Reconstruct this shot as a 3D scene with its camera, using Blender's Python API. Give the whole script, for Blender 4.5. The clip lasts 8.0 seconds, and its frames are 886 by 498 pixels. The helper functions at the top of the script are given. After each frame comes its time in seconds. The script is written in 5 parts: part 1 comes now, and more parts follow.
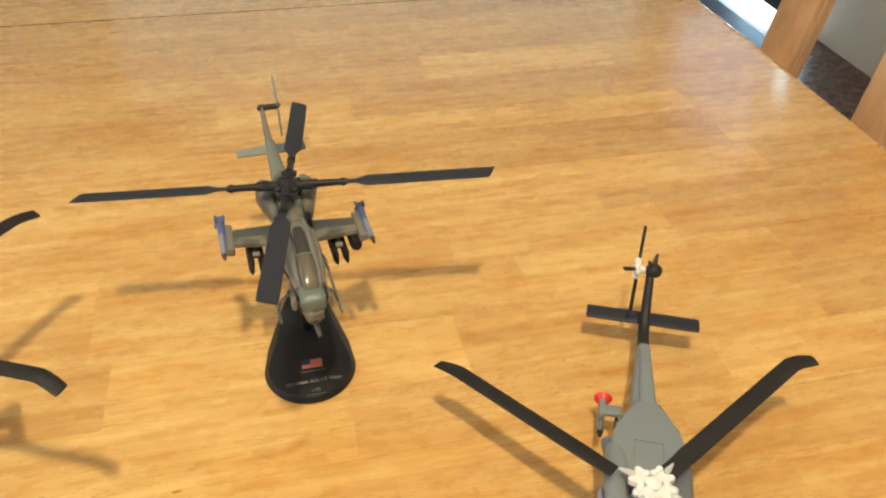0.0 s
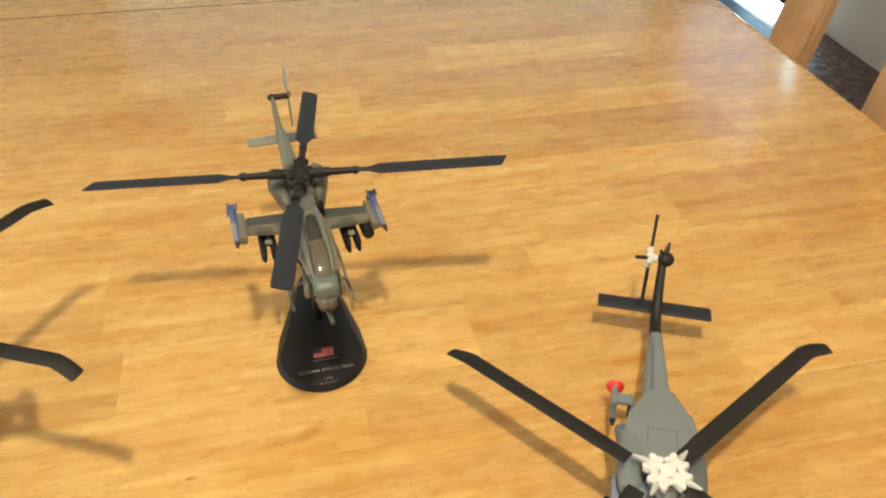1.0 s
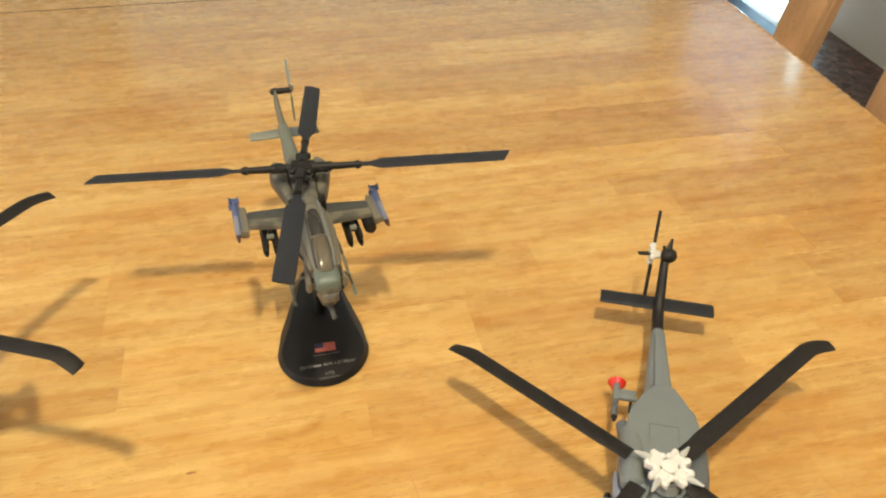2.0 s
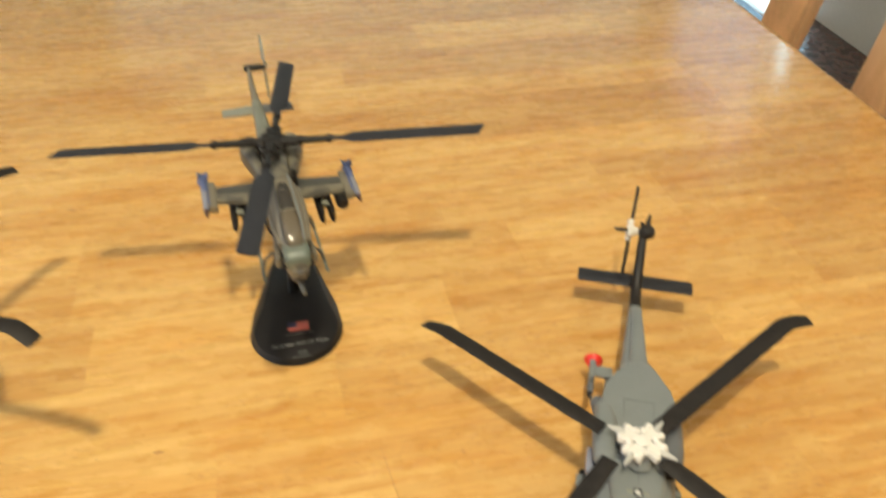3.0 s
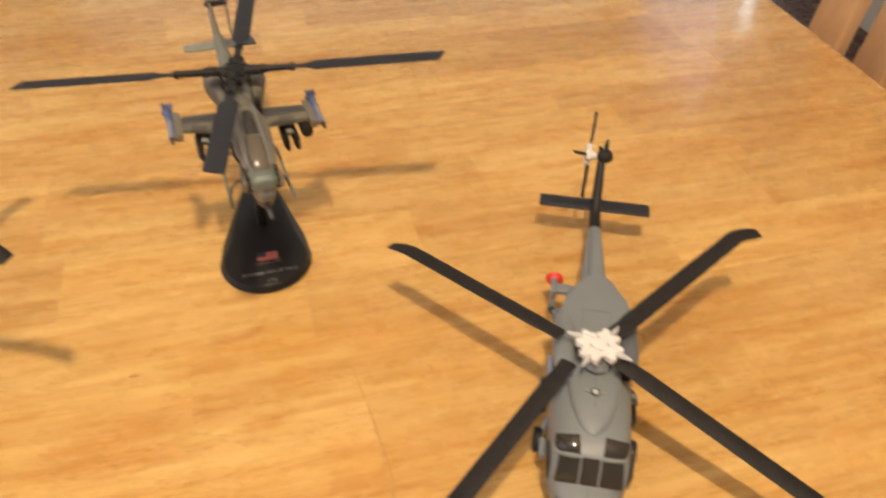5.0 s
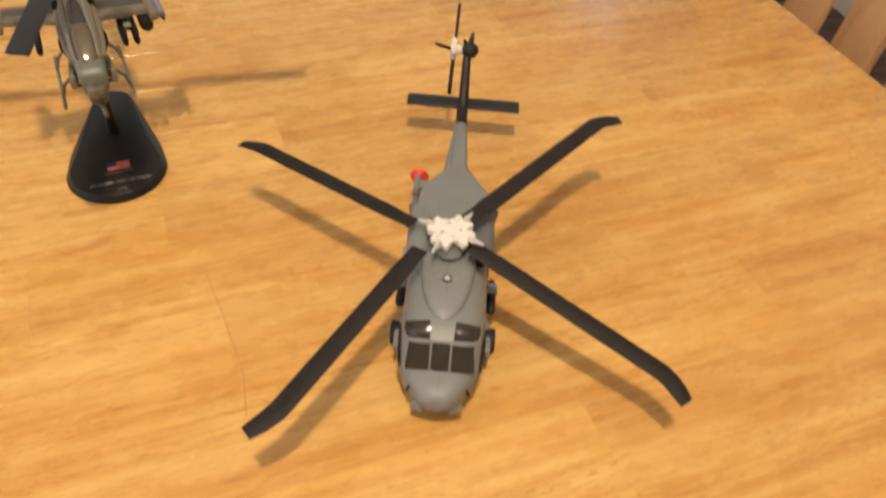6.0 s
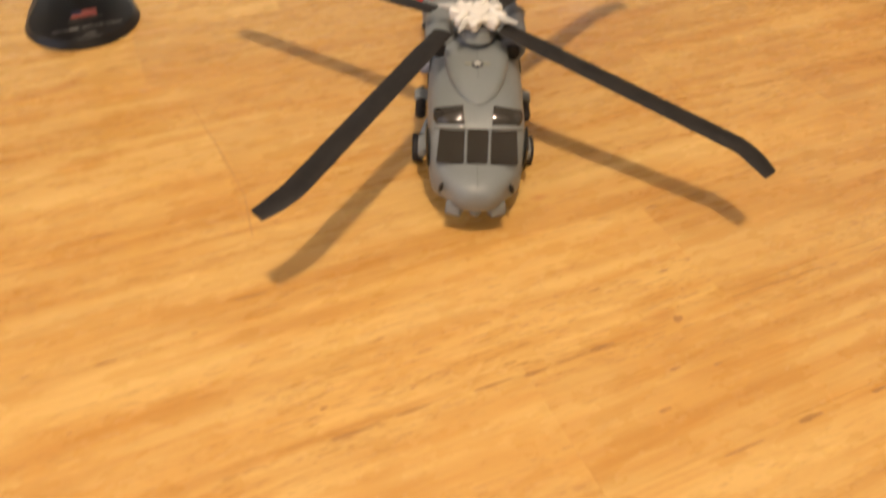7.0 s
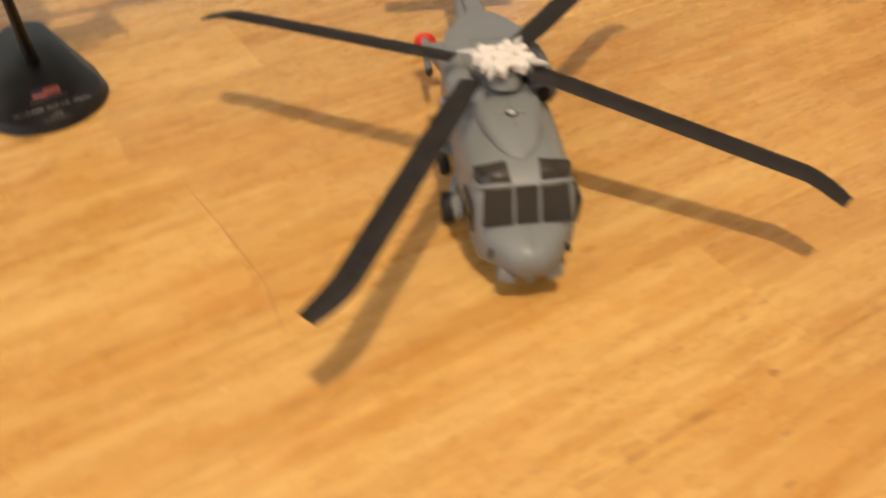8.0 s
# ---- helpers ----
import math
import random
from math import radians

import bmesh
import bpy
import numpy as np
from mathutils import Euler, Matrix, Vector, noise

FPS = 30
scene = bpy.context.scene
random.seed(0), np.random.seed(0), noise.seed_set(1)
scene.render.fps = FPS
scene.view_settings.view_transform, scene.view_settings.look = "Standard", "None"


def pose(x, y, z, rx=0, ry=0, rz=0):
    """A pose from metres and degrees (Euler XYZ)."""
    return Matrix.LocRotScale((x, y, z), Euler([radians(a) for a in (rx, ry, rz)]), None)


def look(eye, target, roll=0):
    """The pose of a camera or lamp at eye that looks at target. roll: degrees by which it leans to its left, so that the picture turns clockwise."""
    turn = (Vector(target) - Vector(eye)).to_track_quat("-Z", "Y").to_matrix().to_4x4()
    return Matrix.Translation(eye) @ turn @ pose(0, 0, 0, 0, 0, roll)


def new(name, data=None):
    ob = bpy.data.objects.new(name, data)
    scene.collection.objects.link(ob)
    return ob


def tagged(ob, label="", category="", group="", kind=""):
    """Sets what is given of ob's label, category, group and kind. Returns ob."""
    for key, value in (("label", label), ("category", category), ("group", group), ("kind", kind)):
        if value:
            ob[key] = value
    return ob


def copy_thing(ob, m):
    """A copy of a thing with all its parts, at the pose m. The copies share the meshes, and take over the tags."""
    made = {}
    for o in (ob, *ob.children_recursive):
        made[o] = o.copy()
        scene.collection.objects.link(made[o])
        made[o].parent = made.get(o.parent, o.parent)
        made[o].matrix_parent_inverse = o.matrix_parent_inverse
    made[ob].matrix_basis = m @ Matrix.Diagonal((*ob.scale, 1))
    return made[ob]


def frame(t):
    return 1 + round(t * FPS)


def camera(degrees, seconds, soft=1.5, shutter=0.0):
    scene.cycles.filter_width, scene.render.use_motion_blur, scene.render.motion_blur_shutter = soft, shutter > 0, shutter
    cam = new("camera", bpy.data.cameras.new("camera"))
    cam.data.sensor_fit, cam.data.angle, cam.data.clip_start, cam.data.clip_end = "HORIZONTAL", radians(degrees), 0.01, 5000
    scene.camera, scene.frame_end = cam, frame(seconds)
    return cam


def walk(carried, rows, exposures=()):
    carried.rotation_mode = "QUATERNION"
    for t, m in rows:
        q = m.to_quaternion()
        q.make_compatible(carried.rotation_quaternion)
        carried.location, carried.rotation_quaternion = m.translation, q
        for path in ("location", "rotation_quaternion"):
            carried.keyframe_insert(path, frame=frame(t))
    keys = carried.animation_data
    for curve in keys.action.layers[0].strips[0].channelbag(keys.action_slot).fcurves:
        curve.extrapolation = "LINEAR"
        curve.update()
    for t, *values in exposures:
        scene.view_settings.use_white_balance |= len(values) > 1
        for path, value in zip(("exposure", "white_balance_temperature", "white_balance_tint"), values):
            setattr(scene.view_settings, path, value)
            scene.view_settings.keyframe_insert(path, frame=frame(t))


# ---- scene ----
cam = camera(59.4, 8.0, soft=2.1, shutter=0.7)
WHITE = [(0, 0.75, 6280, 0), (1, 0.75, 6270, -2), (3, 0.74, 6270, -2), (3.5, 0.70, 6450, 7), (4.2, 0.65, 6650, 13), (5.3, 0.61, 6750, 12), (6.5, 0.53, 6830, 13), (8, 0.49, 6860, 12)]
PATH = [
    (0, (-0.076, -0.192, 1.059), (-0.122, 1.423, -0.12), 0.8),
    (0.5, (-0.078, -0.192, 1.058), (-0.124, 1.419, -0.126), 0.8),
    (1, (-0.08, -0.194, 1.056), (-0.136, 1.413, -0.133), 0.6),
    (1.5, (-0.08, -0.192, 1.054), (-0.138, 1.411, -0.141), 0.6),
    (1.7, (-0.08, -0.193, 1.055), (-0.141, 1.41, -0.141), 0.7),
    (2.8, (-0.076, -0.194, 1.054), (-0.131, 1.404, -0.148), 1.0),
    (3, (-0.071, -0.193, 1.044), (-0.11, 1.398, -0.166), 1.1),
    (3.2, (-0.063, -0.191, 1.037), (-0.078, 1.365, -0.22), 1.0),
    (3.4, (-0.053, -0.184, 1.029), (-0.05, 1.342, -0.264), 0.6),
    (3.5, (-0.049, -0.183, 1.022), (-0.021, 1.322, -0.295), 0.7),
    (3.7, (-0.055, -0.178, 1.014), (0.009, 1.287, -0.346), 1.5),
    (3.8, (-0.061, -0.18, 1.022), (-0.011, 1.291, -0.332), 0.8),
    (4, (-0.075, -0.188, 1.039), (-0.104, 1.325, -0.268), -0.4),
    (4.2, (-0.079, -0.196, 1.046), (-0.153, 1.351, -0.219), -0.6),
    (5.3, (-0.056, -0.214, 1.028), (0.042, 1.285, -0.292), 2.7),
    (5.5, (-0.047, -0.214, 1.022), (0.088, 1.256, -0.327), 3.4),
    (6, (-0.033, -0.221, 1.011), (0.181, 1.208, -0.372), 4.1),
    (6.3, (-0.034, -0.229, 0.996), (0.185, 1.166, -0.42), 3.4),
    (6.5, (-0.038, -0.236, 0.971), (0.174, 1.157, -0.448), 2.3),
    (6.7, (-0.041, -0.238, 0.948), (0.176, 1.148, -0.477), 2.0),
    (7, (-0.051, -0.237, 0.928), (0.213, 1.176, -0.464), 2.0),
    (7.2, (-0.049, -0.232, 0.927), (0.235, 1.237, -0.4), 1.0),
    (7.5, (-0.049, -0.233, 0.925), (0.254, 1.233, -0.402), 0.9),
    (7.8, (-0.058, -0.216, 0.916), (0.295, 1.223, -0.427), 0.6),
    (8, (-0.074, -0.201, 0.921), (0.317, 1.221, -0.43), -1.0),
]
walk(cam, [(t, look(eye, target, roll)) for t, eye, target, roll in PATH], WHITE)

# ---- world, sun, lamps, exposure ----
world = bpy.data.worlds.new("daylight")
scene.world = world
world.use_nodes = True
wt = world.node_tree
sky = wt.nodes.new("ShaderNodeTexSky")
sky.sky_type, sky.sun_disc = "NISHITA", False
sky.sun_elevation, sky.sun_rotation = radians(66.7), radians(44.5)
wt.nodes["Background"].inputs["Strength"].default_value = 0.12
wt.links.new(sky.outputs[0], wt.nodes["Background"].inputs["Color"])


def lamp(name, kind, m, energy, colour, **extra):
    data = bpy.data.lights.new(name, kind)
    data.energy, data.color = energy, colour
    ob = new(name, data)
    ob.matrix_world = m
    if "radius" in extra:
        data.shadow_soft_size = extra["radius"]
    if "size" in extra:
        data.shape, data.size, data.size_y = "RECTANGLE", extra["size"][0], extra["size"][1]
    if "angle" in extra:
        data.angle = radians(extra["angle"])
    return ob


# room frame: turned 10 degrees; across = towards the garden door wall, along = away from the camera
ROOM = Matrix.Rotation(radians(10), 4, "Z")
WALL_X, DOOR_0, DOOR_1, DOOR_2, DOOR_H, LOW_H, CEIL = 1.67, 2.45, 2.64, 3.05, 2.02, 0.95, 2.45
HIGH_Y0, HIGH_Y1, HIGH_0, HIGH_1 = 2.66, 3.78, 1.00, 2.40
NORTH_0, NORTH_1 = -1.25, 1.65
X0, Y0, Y1 = -1.35, -2.6, 3.8
BULB = (-0.046, -0.386, 1.827)
lamp("ceiling_bulb", "POINT", pose(*BULB), 27.4, (1.0, 0.812, 0.60), radius=0.028)
lamp("sun", "SUN", ROOM @ look((2.75, 3.55, 4.0), (1.35, 2.55, 0)), 4.0, (1.0, 0.94, 0.86), angle=0.5)
lamp("door_daylight", "AREA", ROOM @ look((WALL_X + 0.05, (DOOR_0 + DOOR_1) / 2, 1.45), (0, (DOOR_0 + DOOR_1) / 2, 1.45)), 0.60, (0.62, 0.90, 1.0), size=(0.10, 0.60))
lamp("low_daylight", "AREA", ROOM @ look((WALL_X + 0.05, (DOOR_0 + DOOR_2) / 2, 0.5), (0, (DOOR_0 + DOOR_2) / 2, 0.5)), 5.0, (0.50, 0.76, 1.0), size=(DOOR_2 - DOOR_0 - 0.10, 0.85))
# two lamps in added windows, only to put a pale sheen on the far varnish
lamp("east_sheen_light", "AREA", ROOM @ look((WALL_X + 0.05, (HIGH_Y0 + HIGH_Y1) / 2, 1.70), (0, (HIGH_Y0 + HIGH_Y1) / 2, 1.70)), 0.62, (1.0, 0.84, 0.82), size=(HIGH_Y1 - HIGH_Y0 - 0.04, HIGH_1 - HIGH_0 - 0.04))
lamp("north_sheen_light", "AREA", ROOM @ look(((NORTH_0 + NORTH_1) / 2, Y1 + 0.05, 1.70), ((NORTH_0 + NORTH_1) / 2, 0, 1.70)), 0.80, (1.0, 0.82, 0.58), size=(NORTH_1 - NORTH_0 - 0.04, HIGH_1 - HIGH_0 - 0.04))
# added fill from an unseen west opening, to lighten the shadows
lamp("west_fill_light", "AREA", ROOM @ look((-1.33, -0.2, 1.5), (0, -0.2, 1.2)), 5.5, (1.0, 0.88, 0.92), size=(1.5, 1.1))


# ---- materials ----
def material(name, colour, rough=0.5, metal=0.0, vary=0.12, scale=400.0, bump=0.15, coat=0.0, second=None, second_scale=60.0, gloss_noise=0.1, spec=0.5):
    """A painted or moulded surface: base colour with fine and coarse variation, uneven gloss and a fine relief."""
    mat = bpy.data.materials.new(name)
    mat.use_nodes = True
    nt = mat.node_tree
    b = nt.nodes["Principled BSDF"]
    tc = nt.nodes.new("ShaderNodeTexCoord")
    fine, coarse = nt.nodes.new("ShaderNodeTexNoise"), nt.nodes.new("ShaderNodeTexNoise")
    fine.inputs["Scale"].default_value, coarse.inputs["Scale"].default_value = scale, second_scale
    fine.inputs["Detail"].default_value = 4
    for n in (fine, coarse):
        nt.links.new(tc.outputs["Object"], n.inputs["Vector"])
    ramp = nt.nodes.new("ShaderNodeValToRGB")
    other = second or tuple(c * (1 - vary) for c in colour)
    width = 0.06 if second else 0.3
    ramp.color_ramp.elements[0].position, ramp.color_ramp.elements[1].position = 0.5 - width, 0.5 + width
    ramp.color_ramp.elements[0].color, ramp.color_ramp.elements[1].color = (*other, 1), (*colour, 1)
    nt.links.new(coarse.outputs["Fac"], ramp.inputs["Fac"])
    mix = nt.nodes.new("ShaderNodeMix")
    mix.data_type, mix.blend_type = "RGBA", "MULTIPLY"
    grain = nt.nodes.new("ShaderNodeMapRange")
    grain.inputs["To Min"].default_value, grain.inputs["To Max"].default_value = 1 - vary, 1 + vary
    nt.links.new(fine.outputs["Fac"], grain.inputs["Value"])
    mix.inputs["Factor"].default_value = 1.0
    nt.links.new(ramp.outputs["Color"], mix.inputs["A"])
    nt.links.new(grain.outputs["Result"], mix.inputs["B"])
    nt.links.new(mix.outputs["Result"], b.inputs["Base Color"])
    rr = nt.nodes.new("ShaderNodeMapRange")
    rr.inputs["To Min"].default_value, rr.inputs["To Max"].default_value = max(rough - gloss_noise, 0.02), rough + gloss_noise
    nt.links.new(coarse.outputs["Fac"], rr.inputs["Value"])
    nt.links.new(rr.outputs["Result"], b.inputs["Roughness"])
    b.inputs["Metallic"].default_value = metal
    b.inputs["Specular IOR Level"].default_value = spec
    b.inputs["Coat Weight"].default_value = coat
    if bump:
        bp = nt.nodes.new("ShaderNodeBump")
        bp.inputs["Strength"].default_value, bp.inputs["Distance"].default_value = bump, 0.1 / scale
        nt.links.new(fine.outputs["Fac"], bp.inputs["Height"])
        nt.links.new(bp.outputs["Normal"], b.inputs["Normal"])
    return mat


def wood(name, light, dark, pore, rough=0.3, grain=(2.5, 42, 42), pores=(55, 900, 900), coat=0.25, axis_swap=False, tint=0.3, streaks=None):
    """Varnished wood with its grain along local x: soft bands, fine streaks, short dark pores; each piece a little different."""
    mat = bpy.data.materials.new(name)
    mat.use_nodes = True
    nt = mat.node_tree
    N, L = nt.nodes.new, nt.links.new
    b = nt.nodes["Principled BSDF"]
    tc, info = N("ShaderNodeTexCoord"), N("ShaderNodeObjectInfo")
    shift = N("ShaderNodeVectorMath")
    shift.operation = "MULTIPLY_ADD"
    shift.inputs[1].default_value = (1, 1, 1)
    rnd = N("ShaderNodeCombineXYZ")
    r7 = N("ShaderNodeMath")
    r7.operation, r7.inputs[1].default_value = "MULTIPLY", 17.0
    L(info.outputs["Random"], r7.inputs[0])
    for k in range(3):
        L(r7.outputs[0], rnd.inputs[k])
    src = tc.outputs["Object"]
    if axis_swap:
        sep, com = N("ShaderNodeSeparateXYZ"), N("ShaderNodeCombineXYZ")
        L(src, sep.inputs[0])
        L(sep.outputs["Z"], com.inputs[0]), L(sep.outputs["Y"], com.inputs[1]), L(sep.outputs["X"], com.inputs[2])
        src = com.outputs[0]
    L(src, shift.inputs[0]), L(rnd.outputs[0], shift.inputs[2])

    def band(size, detail, rough_, distort=0.0):
        mp, n = N("ShaderNodeMapping"), N("ShaderNodeTexNoise")
        mp.inputs["Scale"].default_value = size
        n.inputs["Scale"].default_value, n.inputs["Detail"].default_value, n.inputs["Roughness"].default_value = 1.0, detail, rough_
        n.inputs["Distortion"].default_value = distort
        L(shift.outputs[0], mp.inputs["Vector"]), L(mp.outputs[0], n.inputs["Vector"])
        return n.outputs["Fac"]

    wide, streak, pit, patch = band(grain, 3, 0.5, 0.6), band(streaks or (grain[0] * 4, grain[1] * 6, grain[2] * 6), 4, 0.65), band(pores, 1, 0.5), band((9, 14, 14), 2, 0.5)
    ramp = N("ShaderNodeValToRGB")
    ramp.color_ramp.elements[0].position, ramp.color_ramp.elements[1].position = 0.3, 0.7
    ramp.color_ramp.elements[0].color, ramp.color_ramp.elements[1].color = (*dark, 1), (*light, 1)
    add = N("ShaderNodeMath")
    add.operation, add.inputs[1].default_value = "MULTIPLY_ADD", 0.7
    L(streak, add.inputs[0]), L(wide, add.inputs[2])
    sub = N("ShaderNodeMath")
    sub.operation, sub.inputs[1].default_value = "SUBTRACT", 0.35
    L(add.outputs[0], sub.inputs[0]), L(sub.outputs[0], ramp.inputs["Fac"])
    each = N("ShaderNodeMapRange")
    each.inputs["To Min"].default_value, each.inputs["To Max"].default_value = 1 - tint, 1 + tint * 0.45
    L(info.outputs["Random"], each.inputs["Value"])
    m1 = N("ShaderNodeMix")
    m1.data_type, m1.blend_type, m1.inputs["Factor"].default_value = "RGBA", "MULTIPLY", 1.0
    L(ramp.outputs["Color"], m1.inputs["A"]), L(each.outputs["Result"], m1.inputs["B"])
    stain = N("ShaderNodeMapRange")
    stain.inputs["From Min"].default_value, stain.inputs["From Max"].default_value = 0.3, 0.7
    stain.inputs["To Min"].default_value, stain.inputs["To Max"].default_value = 0.86, 1.1
    L(patch, stain.inputs["Value"])
    m2 = N("ShaderNodeMix")
    m2.data_type, m2.blend_type, m2.inputs["Factor"].default_value = "RGBA", "MULTIPLY", 1.0
    L(m1.outputs["Result"], m2.inputs["A"]), L(stain.outputs["Result"], m2.inputs["B"])
    pr = N("ShaderNodeMapRange")
    pr.inputs["From Min"].default_value, pr.inputs["From Max"].default_value = 0.60, 0.70
    L(pit, pr.inputs["Value"])
    fewer = N("ShaderNodeMath")
    fewer.operation = "MULTIPLY"
    fr = N("ShaderNodeMapRange")
    fr.inputs["From Min"].default_value, fr.inputs["From Max"].default_value = 0.58, 0.36
    L(wide, fr.inputs["Value"])
    L(pr.outputs["Result"], fewer.inputs[0]), L(fr.outputs["Result"], fewer.inputs[1])
    m3 = N("ShaderNodeMix")
    m3.data_type = "RGBA"
    m3.inputs["B"].default_value = (*pore, 1)
    L(fewer.outputs[0], m3.inputs["Factor"]), L(m2.outputs["Result"], m3.inputs["A"])
    L(m3.outputs["Result"], b.inputs["Base Color"])
    rr = N("ShaderNodeMapRange")
    rr.inputs["To Min"].default_value, rr.inputs["To Max"].default_value = rough - 0.07, rough + 0.1
    L(patch, rr.inputs["Value"]), L(rr.outputs["Result"], b.inputs["Roughness"])
    b.inputs["Coat Weight"].default_value, b.inputs["Coat Roughness"].default_value = coat, 0.12
    bp = N("ShaderNodeBump")
    bp.inputs["Strength"].default_value, bp.inputs["Distance"].default_value = 0.12, 0.0006
    L(streak, bp.inputs["Height"]), L(bp.outputs["Normal"], b.inputs["Normal"])
    return mat


def table_wood(name, light, dark, pore, rough=0.26):
    """Honey varnish over pale hardwood, grain along local x: wavering soft bands, fine streaks, cloudy mottling and sparse pores."""
    mat = bpy.data.materials.new(name)
    mat.use_nodes = True
    nt = mat.node_tree
    N, L = nt.nodes.new, nt.links.new
    b = nt.nodes["Principled BSDF"]
    tc, info = N("ShaderNodeTexCoord"), N("ShaderNodeObjectInfo")
    spread, place = N("ShaderNodeVectorMath"), N("ShaderNodeVectorMath")
    spread.operation, place.operation = "MULTIPLY", "ADD"
    spread.inputs[1].default_value = (23.0, 31.0, 17.0)
    L(info.outputs["Random"], spread.inputs[0])
    L(tc.outputs["Object"], place.inputs[0]), L(spread.outputs[0], place.inputs[1])

    def noise(src, size, detail, rough_):
        mp, n = N("ShaderNodeMapping"), N("ShaderNodeTexNoise")
        mp.inputs["Scale"].default_value = size
        n.inputs["Scale"].default_value, n.inputs["Detail"].default_value, n.inputs["Roughness"].default_value = 1.0, detail, rough_
        L(src, mp.inputs["Vector"]), L(mp.outputs[0], n.inputs["Vector"])
        return n

    def span(src, lo, hi, to_lo, to_hi):
        r = N("ShaderNodeMapRange")
        r.interpolation_type = "SMOOTHSTEP"
        r.inputs["From Min"].default_value, r.inputs["From Max"].default_value = lo, hi
        r.inputs["To Min"].default_value, r.inputs["To Max"].default_value = to_lo, to_hi
        L(src, r.inputs["Value"])
        return r.outputs["Result"]

    def weave(src, by, amount):
        m = N("ShaderNodeVectorMath")
        m.operation = "MULTIPLY_ADD"
        m.inputs[1].default_value = amount
        L(by, m.inputs[0]), L(src, m.inputs[2])
        return m.outputs[0]

    bent = weave(place.outputs[0], noise(place.outputs[0], (7, 18, 18), 1, 0.5).outputs["Color"], (0.0, 0.008, 0.0))
    wide = noise(bent, (7, 150, 150), 3, 0.55).outputs["Fac"]
    streak = noise(bent, (26, 1050, 1050), 4, 0.7).outputs["Fac"]
    whole = N("ShaderNodeNewGeometry").outputs["Position"]
    turned = N("ShaderNodeVectorRotate")
    turned.rotation_type = "Z_AXIS"
    turned.inputs["Angle"].default_value = radians(-15)
    L(whole, turned.inputs["Vector"])
    cloud = noise(turned.outputs[0], (45, 120, 120), 4, 0.6).outputs["Fac"]
    long_band = noise(bent, (6, 62, 62), 2, 0.5).outputs["Fac"]
    hue = noise(turned.outputs[0], (14, 50, 50), 3, 0.55).outputs["Fac"]
    fleck = noise(bent, (160, 1900, 1900), 2, 0.55).outputs["Fac"]
    where = noise(place.outputs[0], (8, 70, 70), 3, 0.6).outputs["Fac"]

    def mixed(a, bb, f):
        m = N("ShaderNodeMix")
        m.data_type = "FLOAT"
        m.inputs["Factor"].default_value = f
        L(a, m.inputs["A"]), L(bb, m.inputs["B"])
        return m.outputs["Result"]

    tone = mixed(mixed(mixed(wide, long_band, 0.36), streak, 0.36), cloud, 0.14)
    ramp = N("ShaderNodeValToRGB")
    ramp.color_ramp.interpolation = "EASE"
    ramp.color_ramp.elements[0].position, ramp.color_ramp.elements[1].position = 0.355, 0.63
    ramp.color_ramp.elements[0].color, ramp.color_ramp.elements[1].color = (*dark, 1), (*light, 1)
    L(tone, ramp.inputs["Fac"])
    m1 = N("ShaderNodeMix")
    m1.data_type, m1.blend_type, m1.inputs["Factor"].default_value = "RGBA", "MULTIPLY", 1.0
    L(ramp.outputs["Color"], m1.inputs["A"]), L(info.outputs["Color"], m1.inputs["B"])
    shade = N("ShaderNodeValToRGB")
    shade.color_ramp.elements[0].position, shade.color_ramp.elements[1].position = 0.34, 0.56
    shade.color_ramp.elements[0].color, shade.color_ramp.elements[1].color = (0.945, 0.855, 0.73, 1), (1.025, 1.04, 1.07, 1)
    L(hue, shade.inputs["Fac"])
    m2 = N("ShaderNodeMix")
    m2.data_type, m2.blend_type, m2.inputs["Factor"].default_value = "RGBA", "MULTIPLY", 1.0
    L(m1.outputs["Result"], m2.inputs["A"]), L(shade.outputs["Color"], m2.inputs["B"])
    stained = m2.outputs["Result"]
    for cx, cy, rx, ry, turn, amount in STAINS:
        mp, away, ragged = N("ShaderNodeMapping"), N("ShaderNodeVectorMath"), N("ShaderNodeMath")
        mp.vector_type, away.operation = "TEXTURE", "LENGTH"
        mp.inputs["Location"].default_value, mp.inputs["Rotation"].default_value, mp.inputs["Scale"].default_value = (cx, cy, 0.75), (0, 0, radians(turn)), (rx, ry, 1)
        ragged.operation, ragged.inputs[1].default_value = "MULTIPLY_ADD", -1.6
        L(turned.outputs[0], mp.inputs["Vector"]), L(mp.outputs[0], away.inputs[0])
        L(tone, ragged.inputs[0]), L(away.outputs["Value"], ragged.inputs[2])
        mx = N("ShaderNodeMix")
        mx.data_type, mx.blend_type = "RGBA", "MULTIPLY"
        mx.inputs["B"].default_value = (0.80, 0.66, 0.50, 1)
        L(span(ragged.outputs[0], -0.75, 0.45, amount, 0.0), mx.inputs["Factor"]), L(stained, mx.inputs["A"])
        stained = mx.outputs["Result"]
    few = N("ShaderNodeMath")
    few.operation = "MULTIPLY"
    L(span(fleck, 0.56, 0.67, 0.0, 0.68), few.inputs[0]), L(span(where, 0.44, 0.64, 0.16, 1.0), few.inputs[1])
    m3 = N("ShaderNodeMix")
    m3.data_type = "RGBA"
    m3.inputs["B"].default_value = (*pore, 1)
    L(few.outputs[0], m3.inputs["Factor"]), L(stained, m3.inputs["A"])
    L(m3.outputs["Result"], b.inputs["Base Color"])
